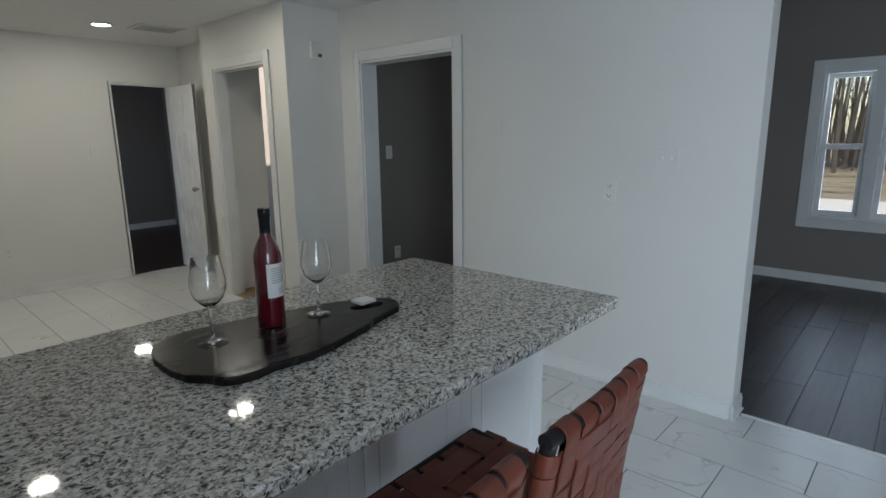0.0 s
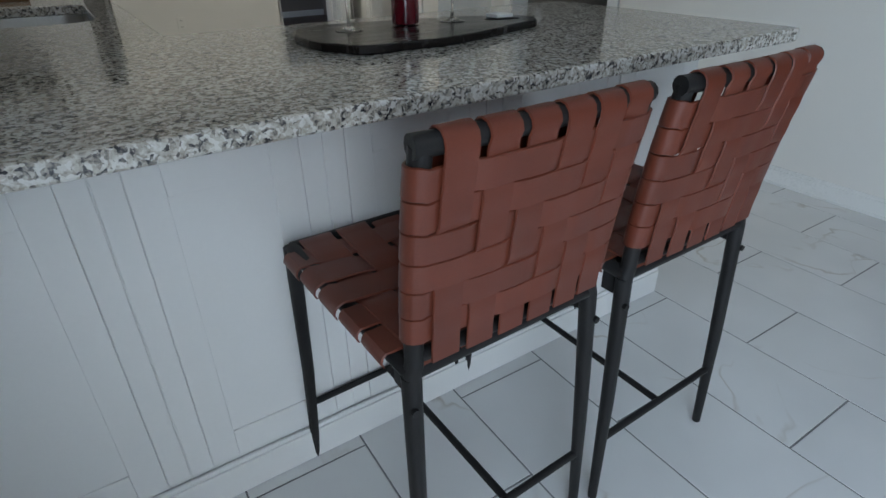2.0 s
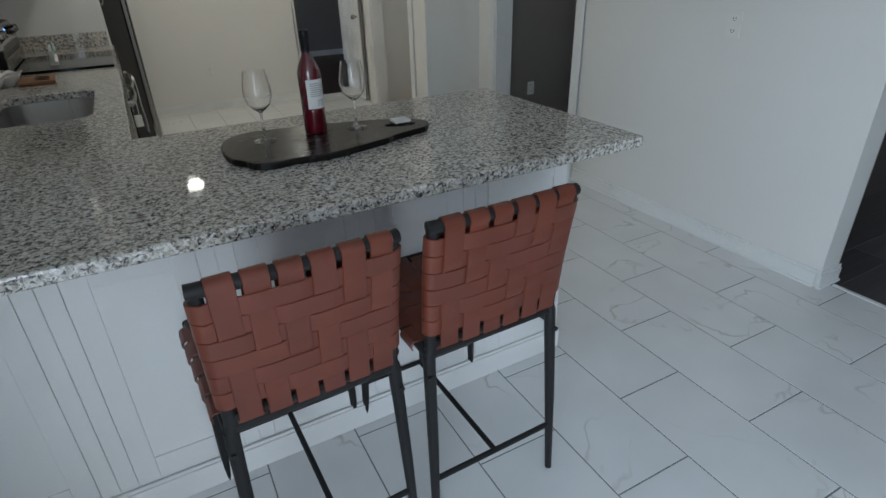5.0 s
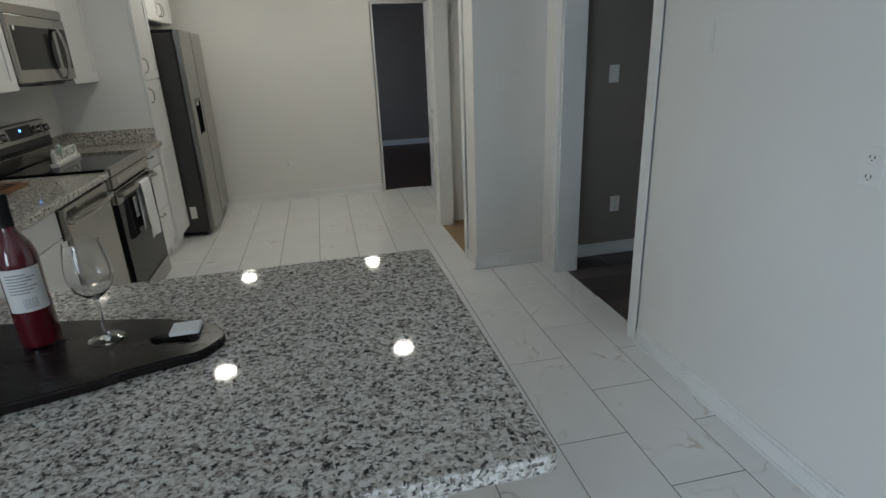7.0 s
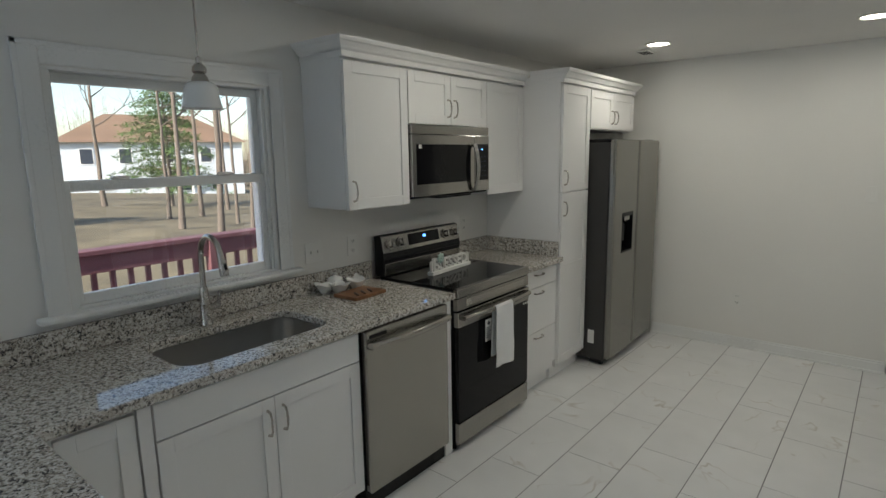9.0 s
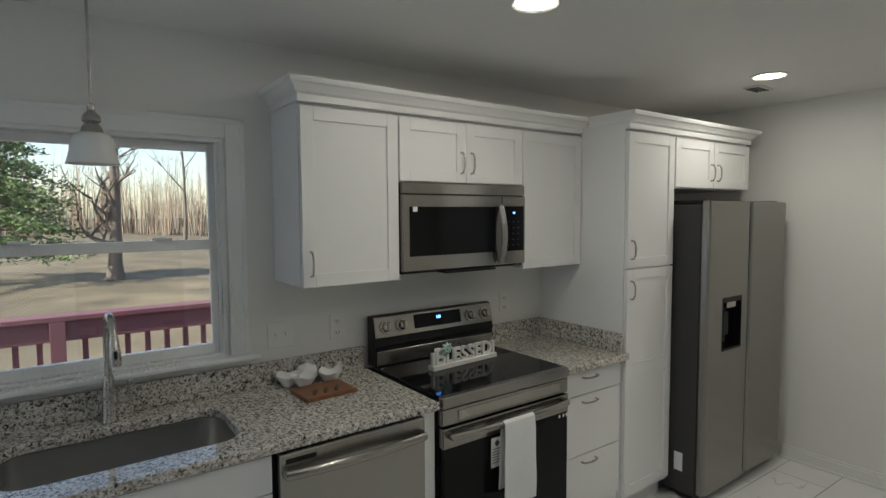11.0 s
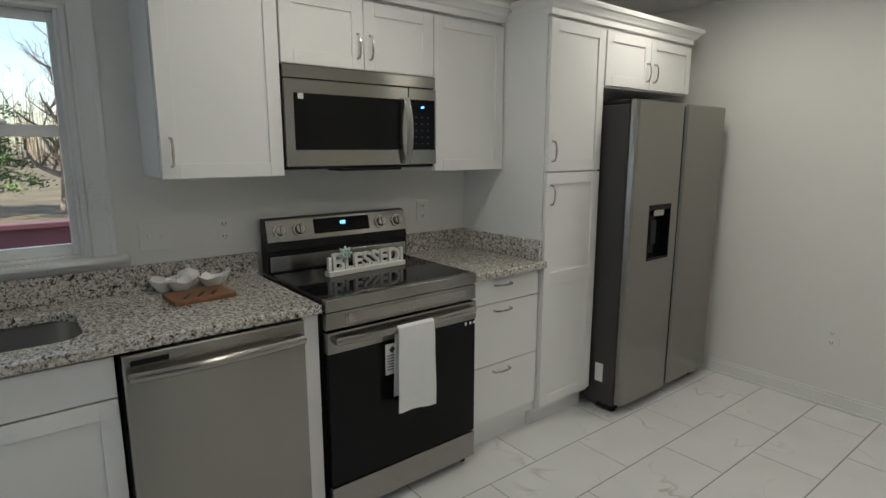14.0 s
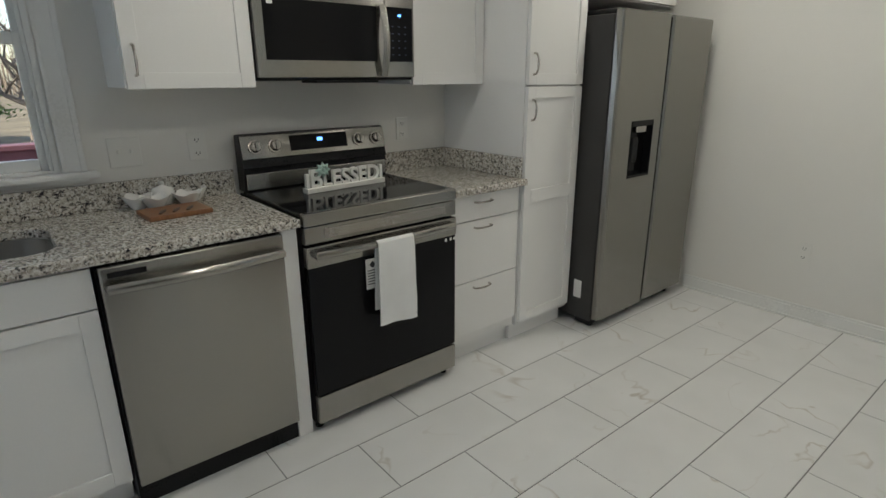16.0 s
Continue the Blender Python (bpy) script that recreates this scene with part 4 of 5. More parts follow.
def plate(name, label, m, w=0.075, h=0.118, kind="outlet", gangs=1):
    """A wall plate in its own plane: local x to the right, z up, facing local -y."""
    p = tagged(empty(name, m), label, name.replace("_", " "))
    boxes("cover", [(-w / 2, w / 2, -0.006, 0, -h / 2, h / 2)], PLASTIC, p, 0.0025)
    for g in range(gangs):
        cx = (g - (gangs - 1) / 2) * 0.046
        if kind == "outlet":
            for cz in (-0.028, 0.028):
                f = boxes("socket", [(cx - 0.017, cx + 0.017, -0.008, -0.006, cz - 0.014, cz + 0.014)], PLASTIC, p, 0.001)
                boxes("slot", [(cx - 0.009, cx - 0.006, -0.0084, -0.0078, cz - 0.004, cz + 0.006), (cx + 0.006, cx + 0.009, -0.0084, -0.0078, cz - 0.004, cz + 0.006), (cx - 0.002, cx + 0.002, -0.0084, -0.0078, cz - 0.011, cz - 0.007)], BLACK, f)
        elif kind == "switch":
            boxes("toggle", [(cx - 0.005, cx + 0.005, -0.017, -0.006, -0.004, 0.012)], PLASTIC, p, 0.002)
        else:
            boxes("rim", [(cx - w * 0.36, cx + w * 0.36, -0.0075, -0.006, -h * 0.38, h * 0.38)], PLASTIC, p, 0.0008)
    return p


def on_west(y, z):
    return pose(0, y, z, 0, 0, 90)


def on_north(x, z):
    return pose(x, 2.806, z)


def on_east(y, z):
    return pose(3.39, y, z, 0, 0, -90)


plate("switch_plate", "white double switch plate beside the window", on_west(-0.442, 1.158), 0.118, 0.118, "switch", 2)
plate("wall_outlet", "white duplex outlet above the counter", on_west(-0.163, 1.160))
plate("wall_outlet", "white duplex outlet above the counter", on_west(0.924, 1.170))
plate("wall_outlet", "white duplex outlet low on the wall", on_north(1.505, 0.42))
plate("switch_plate", "white light switch near the back doorway", on_north(2.335, 1.338), kind="switch")
plate("wall_outlet", "white duplex outlet on the painted wall", on_east(-2.248, 1.150))
plate("switch_plate", "white double switch plate on the painted wall", on_east(-2.556, 1.335), 0.118, 0.118, "switch", 2)
plate("blank_plate", "white blank plate on the painted wall", on_east(-1.474, 1.525), 0.075, 0.118, "blank")
plate("switch_plate", "white triple switch plate on the short wall", pose(3.12, 0.11, 1.312), 0.165, 0.118, "switch", 3)
plate("switch_plate", "white light switch on the grey wall", pose(3.885, 0.098, 1.32), kind="switch")
plate("wall_outlet", "white outlet low on the grey wall", pose(3.955, 0.098, 0.39))
th = tagged(empty("door_chime"), "small white door chime box high on the wall", "door chime")
boxes("case", [(3.10, 3.20, 0.080, 0.108, 2.06, 2.18)], PLASTIC, th, 0.006)
boxes("grille", [(3.155, 3.190, 0.0785, 0.0805, 2.07, 2.095)], GREYSIDE, th, 0.001, "dark grille")

# ---- things on the counters ----
CERAMIC = surface("white_glazed_ceramic", (0.82, 0.81, 0.78), 0.12, var=0.02, relief=0)
BOARD = surface("warm_wood", (0.23, 0.105, 0.045), 0.45, var=0.30, scale=4, fine=40, relief=0.15, stretch=(1, 7, 1))
WHITEWOOD = surface("whitewashed_wood", (0.74, 0.73, 0.69), 0.6, var=0.05, scale=9, fine=120, relief=0.2)
board = tagged(empty("serving_board", pose(0.262, -0.352, 0.9405, 0, 0, 3)), "small warm wooden board with carved spoon slots", "serving board")
boxes("plank", [(-0.085, 0.085, -0.115, 0.115, 0, 0.018)], BOARD, board, 0.004)
for k in range(3):
    bm = bmesh.new()
    yy = -0.05 + 0.05 * k
    tube(bm, [(0.055, yy - 0.02, 0.020), (0.02, yy, 0.021), (-0.01, yy + 0.02, 0.020)], [0.006, 0.011, 0.004], 8)
    for v in bm.verts:
        v.co.z = 0.0185 + (v.co.z - 0.0185) * 0.4
    part("spoon", bm, REDPLANK, board, "dark little spoon", True)


def bowl(m, scalloped=True):
    t0 = tagged(empty("dip_bowl", m), "small white ceramic dip bowl with a scalloped rim", "bowl", "white dip bowls")
    bm = bmesh.new()
    lathe(bm, [(0.0, 0.004), (0.022, 0.0), (0.026, 0.004), (0.044, 0.030), (0.056, 0.052), (0.053, 0.052), (0.040, 0.030), (0.022, 0.010), (0.0, 0.009)], 32)
    if scalloped:
        for v in bm.verts:
            r = math.hypot(v.co.x, v.co.y)
            if v.co.z > 0.02 and r > 0:
                w = 1 + 0.10 * (v.co.z / 0.052) * math.cos(4 * math.atan2(v.co.y, v.co.x))
                v.co.x *= w
                v.co.y *= w
                v.co.z += 0.006 * (v.co.z / 0.052) * math.cos(4 * math.atan2(v.co.y, v.co.x))
    part("bowl", bm, CERAMIC, t0, smooth=True)
    return t0


b0 = bowl(pose(0.080, -0.440, 0.9405, 0, 0, 20))
for bx_, by_, rz in ((0.137, -0.388, 50), (0.137, -0.266, 10), (0.050, -0.215, 35)):
    copy_thing(b0, pose(bx_, by_, 0.9405, 0, 0, rz))
pot = tagged(empty("sugar_bowl", pose(0.040, -0.335, 0.9405)), "small white ceramic pot with a knobbed lid", "bowl")
bm = bmesh.new()
lathe(bm, [(0.0, 0.0), (0.035, 0.0), (0.045, 0.02), (0.046, 0.05), (0.040, 0.058), (0.0, 0.058)], 28)
part("pot", bm, CERAMIC, pot, smooth=True)
bm = bmesh.new()
lathe(bm, [(0.0, 0.058), (0.043, 0.058), (0.038, 0.066), (0.012, 0.075), (0.008, 0.080), (0.012, 0.087), (0.008, 0.094), (0.0, 0.095)], 28)
part("lid", bm, CERAMIC, pot, smooth=True)


def letters(text, size, depth, m, material, parent, name="letter"):
    """Each letter as a raised mesh of the built-in font."""
    x = 0.0
    for i, ch in enumerate(text):
        cu = bpy.data.curves.new("letter", "FONT")
        cu.body, cu.size, cu.extrude, cu.offset = ch, size * (1.18 if i == 0 else 1.0), depth / 2, 0.0022
        tmp = bpy.data.objects.new("letter", cu)
        me = bpy.data.meshes.new_from_object(tmp)
        w = max(v.co.x for v in me.vertices) - min(v.co.x for v in me.vertices)
        lo = min(v.co.x for v in me.vertices)
        me.transform(m @ Matrix.Translation((x - lo, 0, 0)))
        me.materials.append(material)
        ob = new(name, me)
        ob.parent = parent
        bpy.data.objects.remove(tmp)
        bpy.data.curves.remove(cu)
        x += w + size * 0.055
    return x


sign = tagged(empty("word_sign", pose(0.315, 0.172, 0.9545, 0, 0, 4)), "white wooden BLESSED word sign with a green flower", "sign")
boxes("base", [(-0.022, 0.022, 0.0, 0.425, 0.0, 0.022)], WHITEWOOD, sign, 0.002)
letters("BLESSED", 0.098, 0.018, Matrix.Translation((0, 0.028, 0.020)) @ pose(0, 0, 0, 90, 0, 90), WHITEWOOD, sign)
for a in (0.004, 0.405):
    boxes("slab_end", [(-0.009, 0.009, a, a + 0.016, 0.022, 0.085)], WHITEWOOD, sign, 0.002)
AQUA = surface("pale_green_felt", (0.42, 0.56, 0.50), 0.85, var=0.1, fine=300, relief=0.4)
bm = bmesh.new()
for k in range(8):
    a = k * math.pi / 4
    pts = [(0.012, 0.085, 0.098), (0.020, 0.085 + 0.020 * math.cos(a), 0.098 + 0.018 * math.sin(a)), (0.016, 0.085 + 0.038 * math.cos(a), 0.098 + 0.034 * math.sin(a))]
    tube(bm, pts, [0.004, 0.010, 0.002], 8)
bmesh.ops.create_uvsphere(bm, u_segments=10, v_segments=8, radius=0.009, matrix=Matrix.Translation((0.022, 0.085, 0.098)))
part("flower", bm, AQUA, sign, "pale green felt flower", True)

# ---- tray, bottle and glasses ----
DARKWOOD = surface("dark_stained_wood", (0.014, 0.011, 0.010), 0.24, var=0.35, scale=5, fine=60, relief=0.12, stretch=(1, 5, 1))
DARKWOOD.node_tree.nodes["Principled BSDF"].inputs["Specular IOR Level"].default_value = 0.22
tray = tagged(empty("serving_tray", pose(-0.052, 0.070, 0.026)), "dark stained live-edge wooden tray with a slot handle", "tray")
curve = [(0.955, -2.335), (0.975, -2.275), (1.03, -2.225), (1.10, -2.215), (1.20, -2.232), (1.32, -2.258), (1.45, -2.292), (1.56, -2.335), (1.62, -2.375), (1.645, -2.42), (1.640, -2.465), (1.605, -2.500),
         (1.53, -2.520), (1.42, -2.560), (1.32, -2.588), (1.22, -2.605), (1.13, -2.595), (1.07, -2.602), (1.01, -2.580), (0.985, -2.53), (0.958, -2.49), (0.950, -2.42)]
dense = []
n = len(curve)
for i in range(n):
    p0, p1, p2, p3 = (Vector((*curve[(i + k - 1) % n], 0)) for k in range(4))
    for s in range(4):
        u = s / 4
        q = 0.5 * (2 * p1 + (p2 - p0) * u + (2 * p0 - 5 * p1 + 4 * p2 - p3) * u * u + (3 * p1 - p0 - 3 * p2 + p3) * u ** 3)
        q += 0.004 * Vector((noise.noise(q * 22), noise.noise(q * 22 + Vector((7, 3, 1))), 0))
        dense.append((q.x, q.y))
slot = [(1.545 + 0.05 * math.cos(a) * 1.0, -2.425 + 0.022 * math.sin(a) - 0.25 * 0.05 * math.cos(a)) for a in (2 * math.pi * k / 20 for k in range(20))]
tr = slab("board", dense[::-1], slot, 0.9148, 0.936, "", 0.005)
tr.parent = tray
del tr["category"]
tr.data.materials[0] = DARKWOOD
BOTTLE = glass_material("ruby_bottle_glass", (0.42, 0.012, 0.03))
WINE = surface("rose_wine", (0.10, 0.004, 0.010), 0.1, var=0.05, relief=0)
bot = tagged(empty("wine_bottle", pose(1.215, -2.278, 0.9622)), "red wine bottle with a black capsule and white label", "bottle")
bm = bmesh.new()
lathe(bm, [(0.0, 0.006), (0.025, 0.0), (0.036, 0.003), (0.0375, 0.012), (0.0375, 0.185), (0.0365, 0.200), (0.031, 0.220), (0.022, 0.238), (0.0155, 0.252), (0.0140, 0.265), (0.0140, 0.315), (0.0, 0.315)], 36)
part("glass", bm, WINE, bot, "ruby glass full of wine", True)
bot.children[0].data.materials[0].node_tree.nodes["Principled BSDF"].inputs["Coat Weight"].default_value = 1.0
bm = bmesh.new()
lathe(bm, [(0.0147, 0.256), (0.0152, 0.300), (0.0162, 0.302), (0.0162, 0.322), (0.0150, 0.325), (0.0, 0.325)], 28)
part("capsule", bm, BLACK, bot, "black foil capsule", True)
bm = bmesh.new()
a0, a1 = radians(-128), radians(-8)
seg = 16
lo = [bm.verts.new((0.0380 * math.cos(a0 + (a1 - a0) * k / seg), 0.0380 * math.sin(a0 + (a1 - a0) * k / seg), 0.085)) for k in range(seg + 1)]
hi = [bm.verts.new((v.co.x, v.co.y, 0.178)) for v in lo]
for k in range(seg):
    bm.faces.new((lo[k], lo[k + 1], hi[k + 1], hi[k]))
lab = part("paper_label", bm, PAPER, bot, "white paper label", True)


def label_bar(z, h, b0, b1):
    bm = bmesh.new()
    v = []
    for zz in (z, z + h):
        v.append([bm.verts.new((0.0383 * math.cos(b0 + (b1 - b0) * k / 6), 0.0383 * math.sin(b0 + (b1 - b0) * k / 6), zz)) for k in range(7)])
    for k in range(6):
        bm.faces.new((v[0][k], v[0][k + 1], v[1][k + 1], v[1][k]))
    part("print_bar", bm, surface("label_print", (0.35, 0.35, 0.36), 0.7, relief=0), lab)


for k in range(7):
    label_bar(0.125 + 0.0065 * k, 0.0028, radians(-110), radians(-55 + 12 * (k % 3)))
for k in range(9):
    w = radians(1.3 + 0.8 * (k % 2))
    label_bar(0.092, 0.022, radians(-80 + 4.5 * k), radians(-80 + 4.5 * k) + w)


def wine_glass(m):
    g = tagged(empty("wine_glass", m), "clear stemmed wine glass on the tray", "wine glass", "wine glasses")
    bm = bmesh.new()
    lathe(bm, [(0.0, 0.0), (0.035, 0.0), (0.0355, 0.0015), (0.020, 0.004), (0.007, 0.009), (0.0040, 0.02), (0.0036, 0.06), (0.0042, 0.088), (0.008, 0.096), (0.020, 0.104), (0.035, 0.120), (0.0435, 0.145), (0.0435, 0.165), (0.038, 0.200), (0.0335, 0.222),
               (0.0325, 0.222), (0.037, 0.200), (0.0425, 0.165), (0.0425, 0.145), (0.034, 0.121), (0.019, 0.1055), (0.006, 0.100), (0.0, 0.0995)], 40)
    part("glass", bm, GLASS, g, smooth=True)
    return g


wg = wine_glass(pose(1.040, -2.290, 0.9622))
copy_thing(wg, pose(1.350, -2.308, 0.9622))
tagged(boxes("card", [(1.482, 1.542, -2.345, -2.293, 0.9626, 0.972)], PAPER, None, 0.002), "small cream card folded on the tray", "card")

# ---- counter stools ----


def strap_mesh(path, width_dir, width, normals, thick=0.0026):
    """A leather strap: a path of centre points, with one width direction a point and outward normals."""
    bm = bmesh.new()
    rows = []
    for p, wd, nn in zip(path, width_dir, normals):
        p, wd, nn = Vector(p), Vector(wd), Vector(nn)
        h = wd * width / 2
        rows.append([bm.verts.new(p - h + nn * 0), bm.verts.new(p - h * 0.94 + nn * thick), bm.verts.new(p + h * 0.94 + nn * thick), bm.verts.new(p + h)])
    for a, b in zip(rows, rows[1:]):
        for k in range(4):
            j = (k + 1) % 4
            bm.faces.new((a[k], a[j], b[j], b[k]))
    bm.faces.new(rows[0])
    bm.faces.new(rows[-1][::-1])
    return bm


def back_point(u, v):
    """The middle surface of the backrest; u across in metres, v from 0 at the seat to 1 at the top."""
    return Vector((u * (0.97 + 0.03 * v), -0.212 - 0.046 * v ** 1.5 - 0.010 * (1 - (u / 0.2) ** 2), 0.624 + 0.348 * v))


def back_normal(u, v):
    d = back_point(u, min(1, v + 0.02)) - back_point(u, max(0, v - 0.02))
    return Vector((0, -d.z, d.y)).normalized()


def counter_stool():
    st = tagged(empty("counter_stool"), "counter stool with woven chestnut leather and black steel legs", "stool", "counter stools")
    hw = 0.192
    for sx in (-1, 1):
        bm = bmesh.new()
        pts = [(sx * 0.208, -0.243, 0.0), (sx * 0.200, -0.230, 0.30), (sx * hw, -0.212, 0.60)]
        tube(bm, pts, [0.0105, 0.0145, 0.0165], 12)
        leg = part("leg", bm, IRON, st, smooth=True)
        bm = bmesh.new()
        pts = [(sx * hw, -0.212, 0.60)] + [back_point(sx * hw, v / 6) for v in range(7)]
        tube(bm, pts, [0.0165] + [0.015] * 7, 12)
        part("back_post", bm, IRON, st, smooth=True)
        bm = bmesh.new()
        tube(bm, [(sx * 0.222, 0.250, 0.0), (sx * 0.212, 0.232, 0.30), (sx * 0.210, 0.212, 0.632)], [0.0105, 0.014, 0.016], 12)
        part("leg", bm, IRON, st, smooth=True)
        bm = bmesh.new()
        tube(bm, [(sx * 0.208, 0.208, 0.630), (sx * hw, -0.215, 0.608)], 0.015, 10)
        part("seat_rail", bm, IRON, st, smooth=True)
        bm = bmesh.new()
        tube(bm, [(sx * hw * 1.04, -0.236, 0.545), (sx * hw * 1.04, -0.228, 0.545)], 0.007, 8)
        part("bolt", bm, IRON, st)
        boxes("gusset", [(sx * hw - 0.004, sx * hw + 0.004, -0.20, -0.165, 0.555, 0.595)], IRON, st)
    for name, pts, r in (("seat_rail", [(-0.210, 0.208, 0.630), (0.210, 0.208, 0.630)], 0.015), ("seat_rail", [(-hw, -0.212, 0.606), (hw, -0.212, 0.606)], 0.0135),
                         ("top_rail", [back_point(u, 1) for u in (-0.205, -0.19, -0.1, 0, 0.1, 0.19, 0.205)], 0.0155),
                         ("back_rail", [back_point(u, 0.03) for u in (-0.19, -0.1, 0, 0.1, 0.19)], 0.012),
                         ("stretcher", [(-0.215, 0.239, 0.185), (0.215, 0.239, 0.185)], 0.0085), ("stretcher", [(-0.203, -0.235, 0.185), (0.203, -0.235, 0.185)], 0.0085),
                         ("stretcher", [(0, 0.239, 0.185), (0, -0.235, 0.185)], 0.0085)):
        bm = bmesh.new()
        tube(bm, pts, r, 12)
        part(name, bm, IRON, st, smooth=True)
    # Dark sheet added under the straps so no bright floor shows through the gaps.
    boxes("seat_base", [(-0.186, 0.186, -0.205, 0.196, 0.590, 0.600)], IRON, st)
    off, lift = 0.0165, 0.0026
    nv, nh = 6, 6
    pitch = 2 * 0.186 / nv
    band = 0.80 / nh

    def over(i, j):
        return 1 if (i + j) % 4 < 2 else -1

    for i in range(nv):
        u = -0.186 + pitch * (i + 0.5) + 0.006
        path, wd, nr = [], [], []
        for k in range(26):
            v = 0.02 + 0.95 * k / 25
            j = min(nh - 1, max(0, int((v - 0.14) / band)))
            f = ((v - 0.14) / band) % 1.0
            s = over(i, j) if v > 0.14 else 1
            s2 = s * math.sin(math.pi * min(1, max(0.0, f))) ** 0.35 if v > 0.14 else 0.6
            n = back_normal(u, v)
            path.append(back_point(u, v) + n * (off + lift * s2))
            wd.append((1, 0, 0))
            nr.append(n)
        top = back_point(u, 1)
        for a in range(0, 181, 30):
            n = Vector((0, -math.cos(radians(a)), math.sin(radians(a))))
            path.append(top + n * (off + 0.001))
            wd.append((1, 0, 0))
            nr.append(n)
        for k in range(8):
            v = 0.95 - 0.9 * k / 7
            n = -back_normal(u, v)
            path.append(back_point(u, v) + n * (off + 0.002))
            wd.append((1, 0, 0))
            nr.append(n)
        part("strap", strap_mesh(path, wd, pitch - 0.012, nr), LEATHER, st, smooth=True)
    for j in range(nh):
        v = 0.14 + band * (j + 0.5)
        path, wd, nr = [], [], []
        up = (back_point(0, v + 0.02) - back_point(0, v - 0.02)).normalized()
        for k in range(31):
            u = -0.190 + 0.380 * k / 30
            i = min(nv - 1, max(0, int((u + 0.186 - 0.006) / pitch)))
            f = ((u + 0.186 - 0.006) / pitch) % 1.0
            s = -over(i, j) * math.sin(math.pi * f) ** 0.35 if abs(u) < 0.183 else 0.5
            n = back_normal(u, v)
            path.append(back_point(u, v) + n * (off + lift * s))
            wd.append(up)
            nr.append(n)
        for sx, where in ((1, len(path)), (-1, 0)):
            extra = []
            c = back_point(sx * 0.192, v)
            for a in (30, 60, 90, 120, 150, 180):
                n = Vector((sx * math.sin(radians(a)), -math.cos(radians(a)), 0))
                extra.append((c + n * (off + 0.001), up, n))
            if sx < 0:
                extra.reverse()
            for e, (p, w, n) in enumerate(extra):
                at = len(path) if sx > 0 else e
                path.insert(at, p)
                wd.insert(at, w)
                nr.insert(at, n)
        part("strap", strap_mesh(path, wd, 0.340 * band + 0.0005, nr), LEATHER, st, smooth=True)
    ns = 5
    sp = 0.365 / ns
    for i in range(ns):
        u = -0.1825 + sp * (i + 0.5)
        for along in ("y", "x"):
            path, wd, nr = [], [], []
            for k in range(27):
                w = -0.200 + 0.400 * k / 26
                j = min(ns - 1, max(0, int((w + 0.1825) / sp)))
                f = ((w + 0.1825) / sp) % 1.0
                s = over(i, j) if along == "y" else -over(j, i)
                sag = -0.012 * (1 - (w / 0.2) ** 2) * (1 - (u / 0.2) ** 2)
                z = 0.624 + sag + 0.003 * s * math.sin(math.pi * f) ** 0.35
                path.append((u, w, z) if along == "y" else (w, u, z))
                wd.append((1, 0, 0) if along == "y" else (0, 1, 0))
                nr.append((0, 0, 1))
            for sg in (1, -1):
                ex = []
                for a in (30, 60, 90, 130):
                    dz, dw = math.cos(radians(a)), math.sin(radians(a))
                    r = 0.0155
                    e = sg * (0.203 + r * dw)
                    z = 0.609 + r * dz
                    ex.append(((u, e, z) if along == "y" else (e, u, z), (1, 0, 0) if along == "y" else (0, 1, 0), (0, sg * dw, dz) if along == "y" else (sg * dw, 0, dz)))
                if sg < 0:
                    ex.reverse()
                for e, (p, q, n) in enumerate(ex):
                    at = len(path) if sg > 0 else e
                    path.insert(at, p)
                    wd.insert(at, q)
                    nr.insert(at, n)
            path = [(x * (1 + 0.10 * (y + 0.2) / 0.4), y, z + 0.004 + 0.014 * (y + 0.2) / 0.4) for x, y, z in path]
            part("seat_strap", strap_mesh(path, wd, sp - 0.005, nr), LEATHER, st, smooth=True)
    return st


stool = counter_stool()
stool.matrix_basis = pose(0.893, -2.921, 0, 0, 0, 1.2)
copy_thing(stool, pose(1.371, -2.919, 0, 0, 0, 0.8))

# ---- garden ----
# The strong broad variation puts patches of tree shade into the lawn's colour.
GRASS = surface("dry_lawn_shade_blotches", (0.145, 0.117, 0.070), 0.95, var=0.6, scale=0.5, fine=14, relief=0.6)
BARK = surface("grey_bark", (0.15, 0.122, 0.10), 0.9, var=0.3, scale=3, fine=30, relief=0.6, stretch=(4, 4, 1))
NEEDLE = surface("pine_needles", (0.085, 0.150, 0.040), 0.7, var=0.4, scale=1.5, fine=12, relief=0.3)
REDDECK = surface("red_brown_deck_stain", (0.165, 0.070, 0.078), 0.6, var=0.15, scale=3, fine=60, relief=0.2)
SIDING = surface("pale_siding", (0.62, 0.66, 0.70), 0.7, var=0.05, scale=0.5, fine=8, relief=0.1)
ROOF = surface("brown_shingle", (0.21, 0.135, 0.09), 0.9, var=0.2, scale=0.6, fine=6, relief=0.3)
DARKPANE = surface("far_window_pane", (0.06, 0.07, 0.09), 0.1, relief=0)
WOODS = surface("winter_woods", (0.26, 0.205, 0.15), 0.95, var=0.4, scale=0.15, fine=2, relief=0.3)


def ground_z(x, y):
    return -1.0 - 0.055 * min(max(0.0, y - 5), 60) + 0.10 * noise.noise(Vector((x, y, 0)) * 0.15) * min(1, abs(x) / 12)


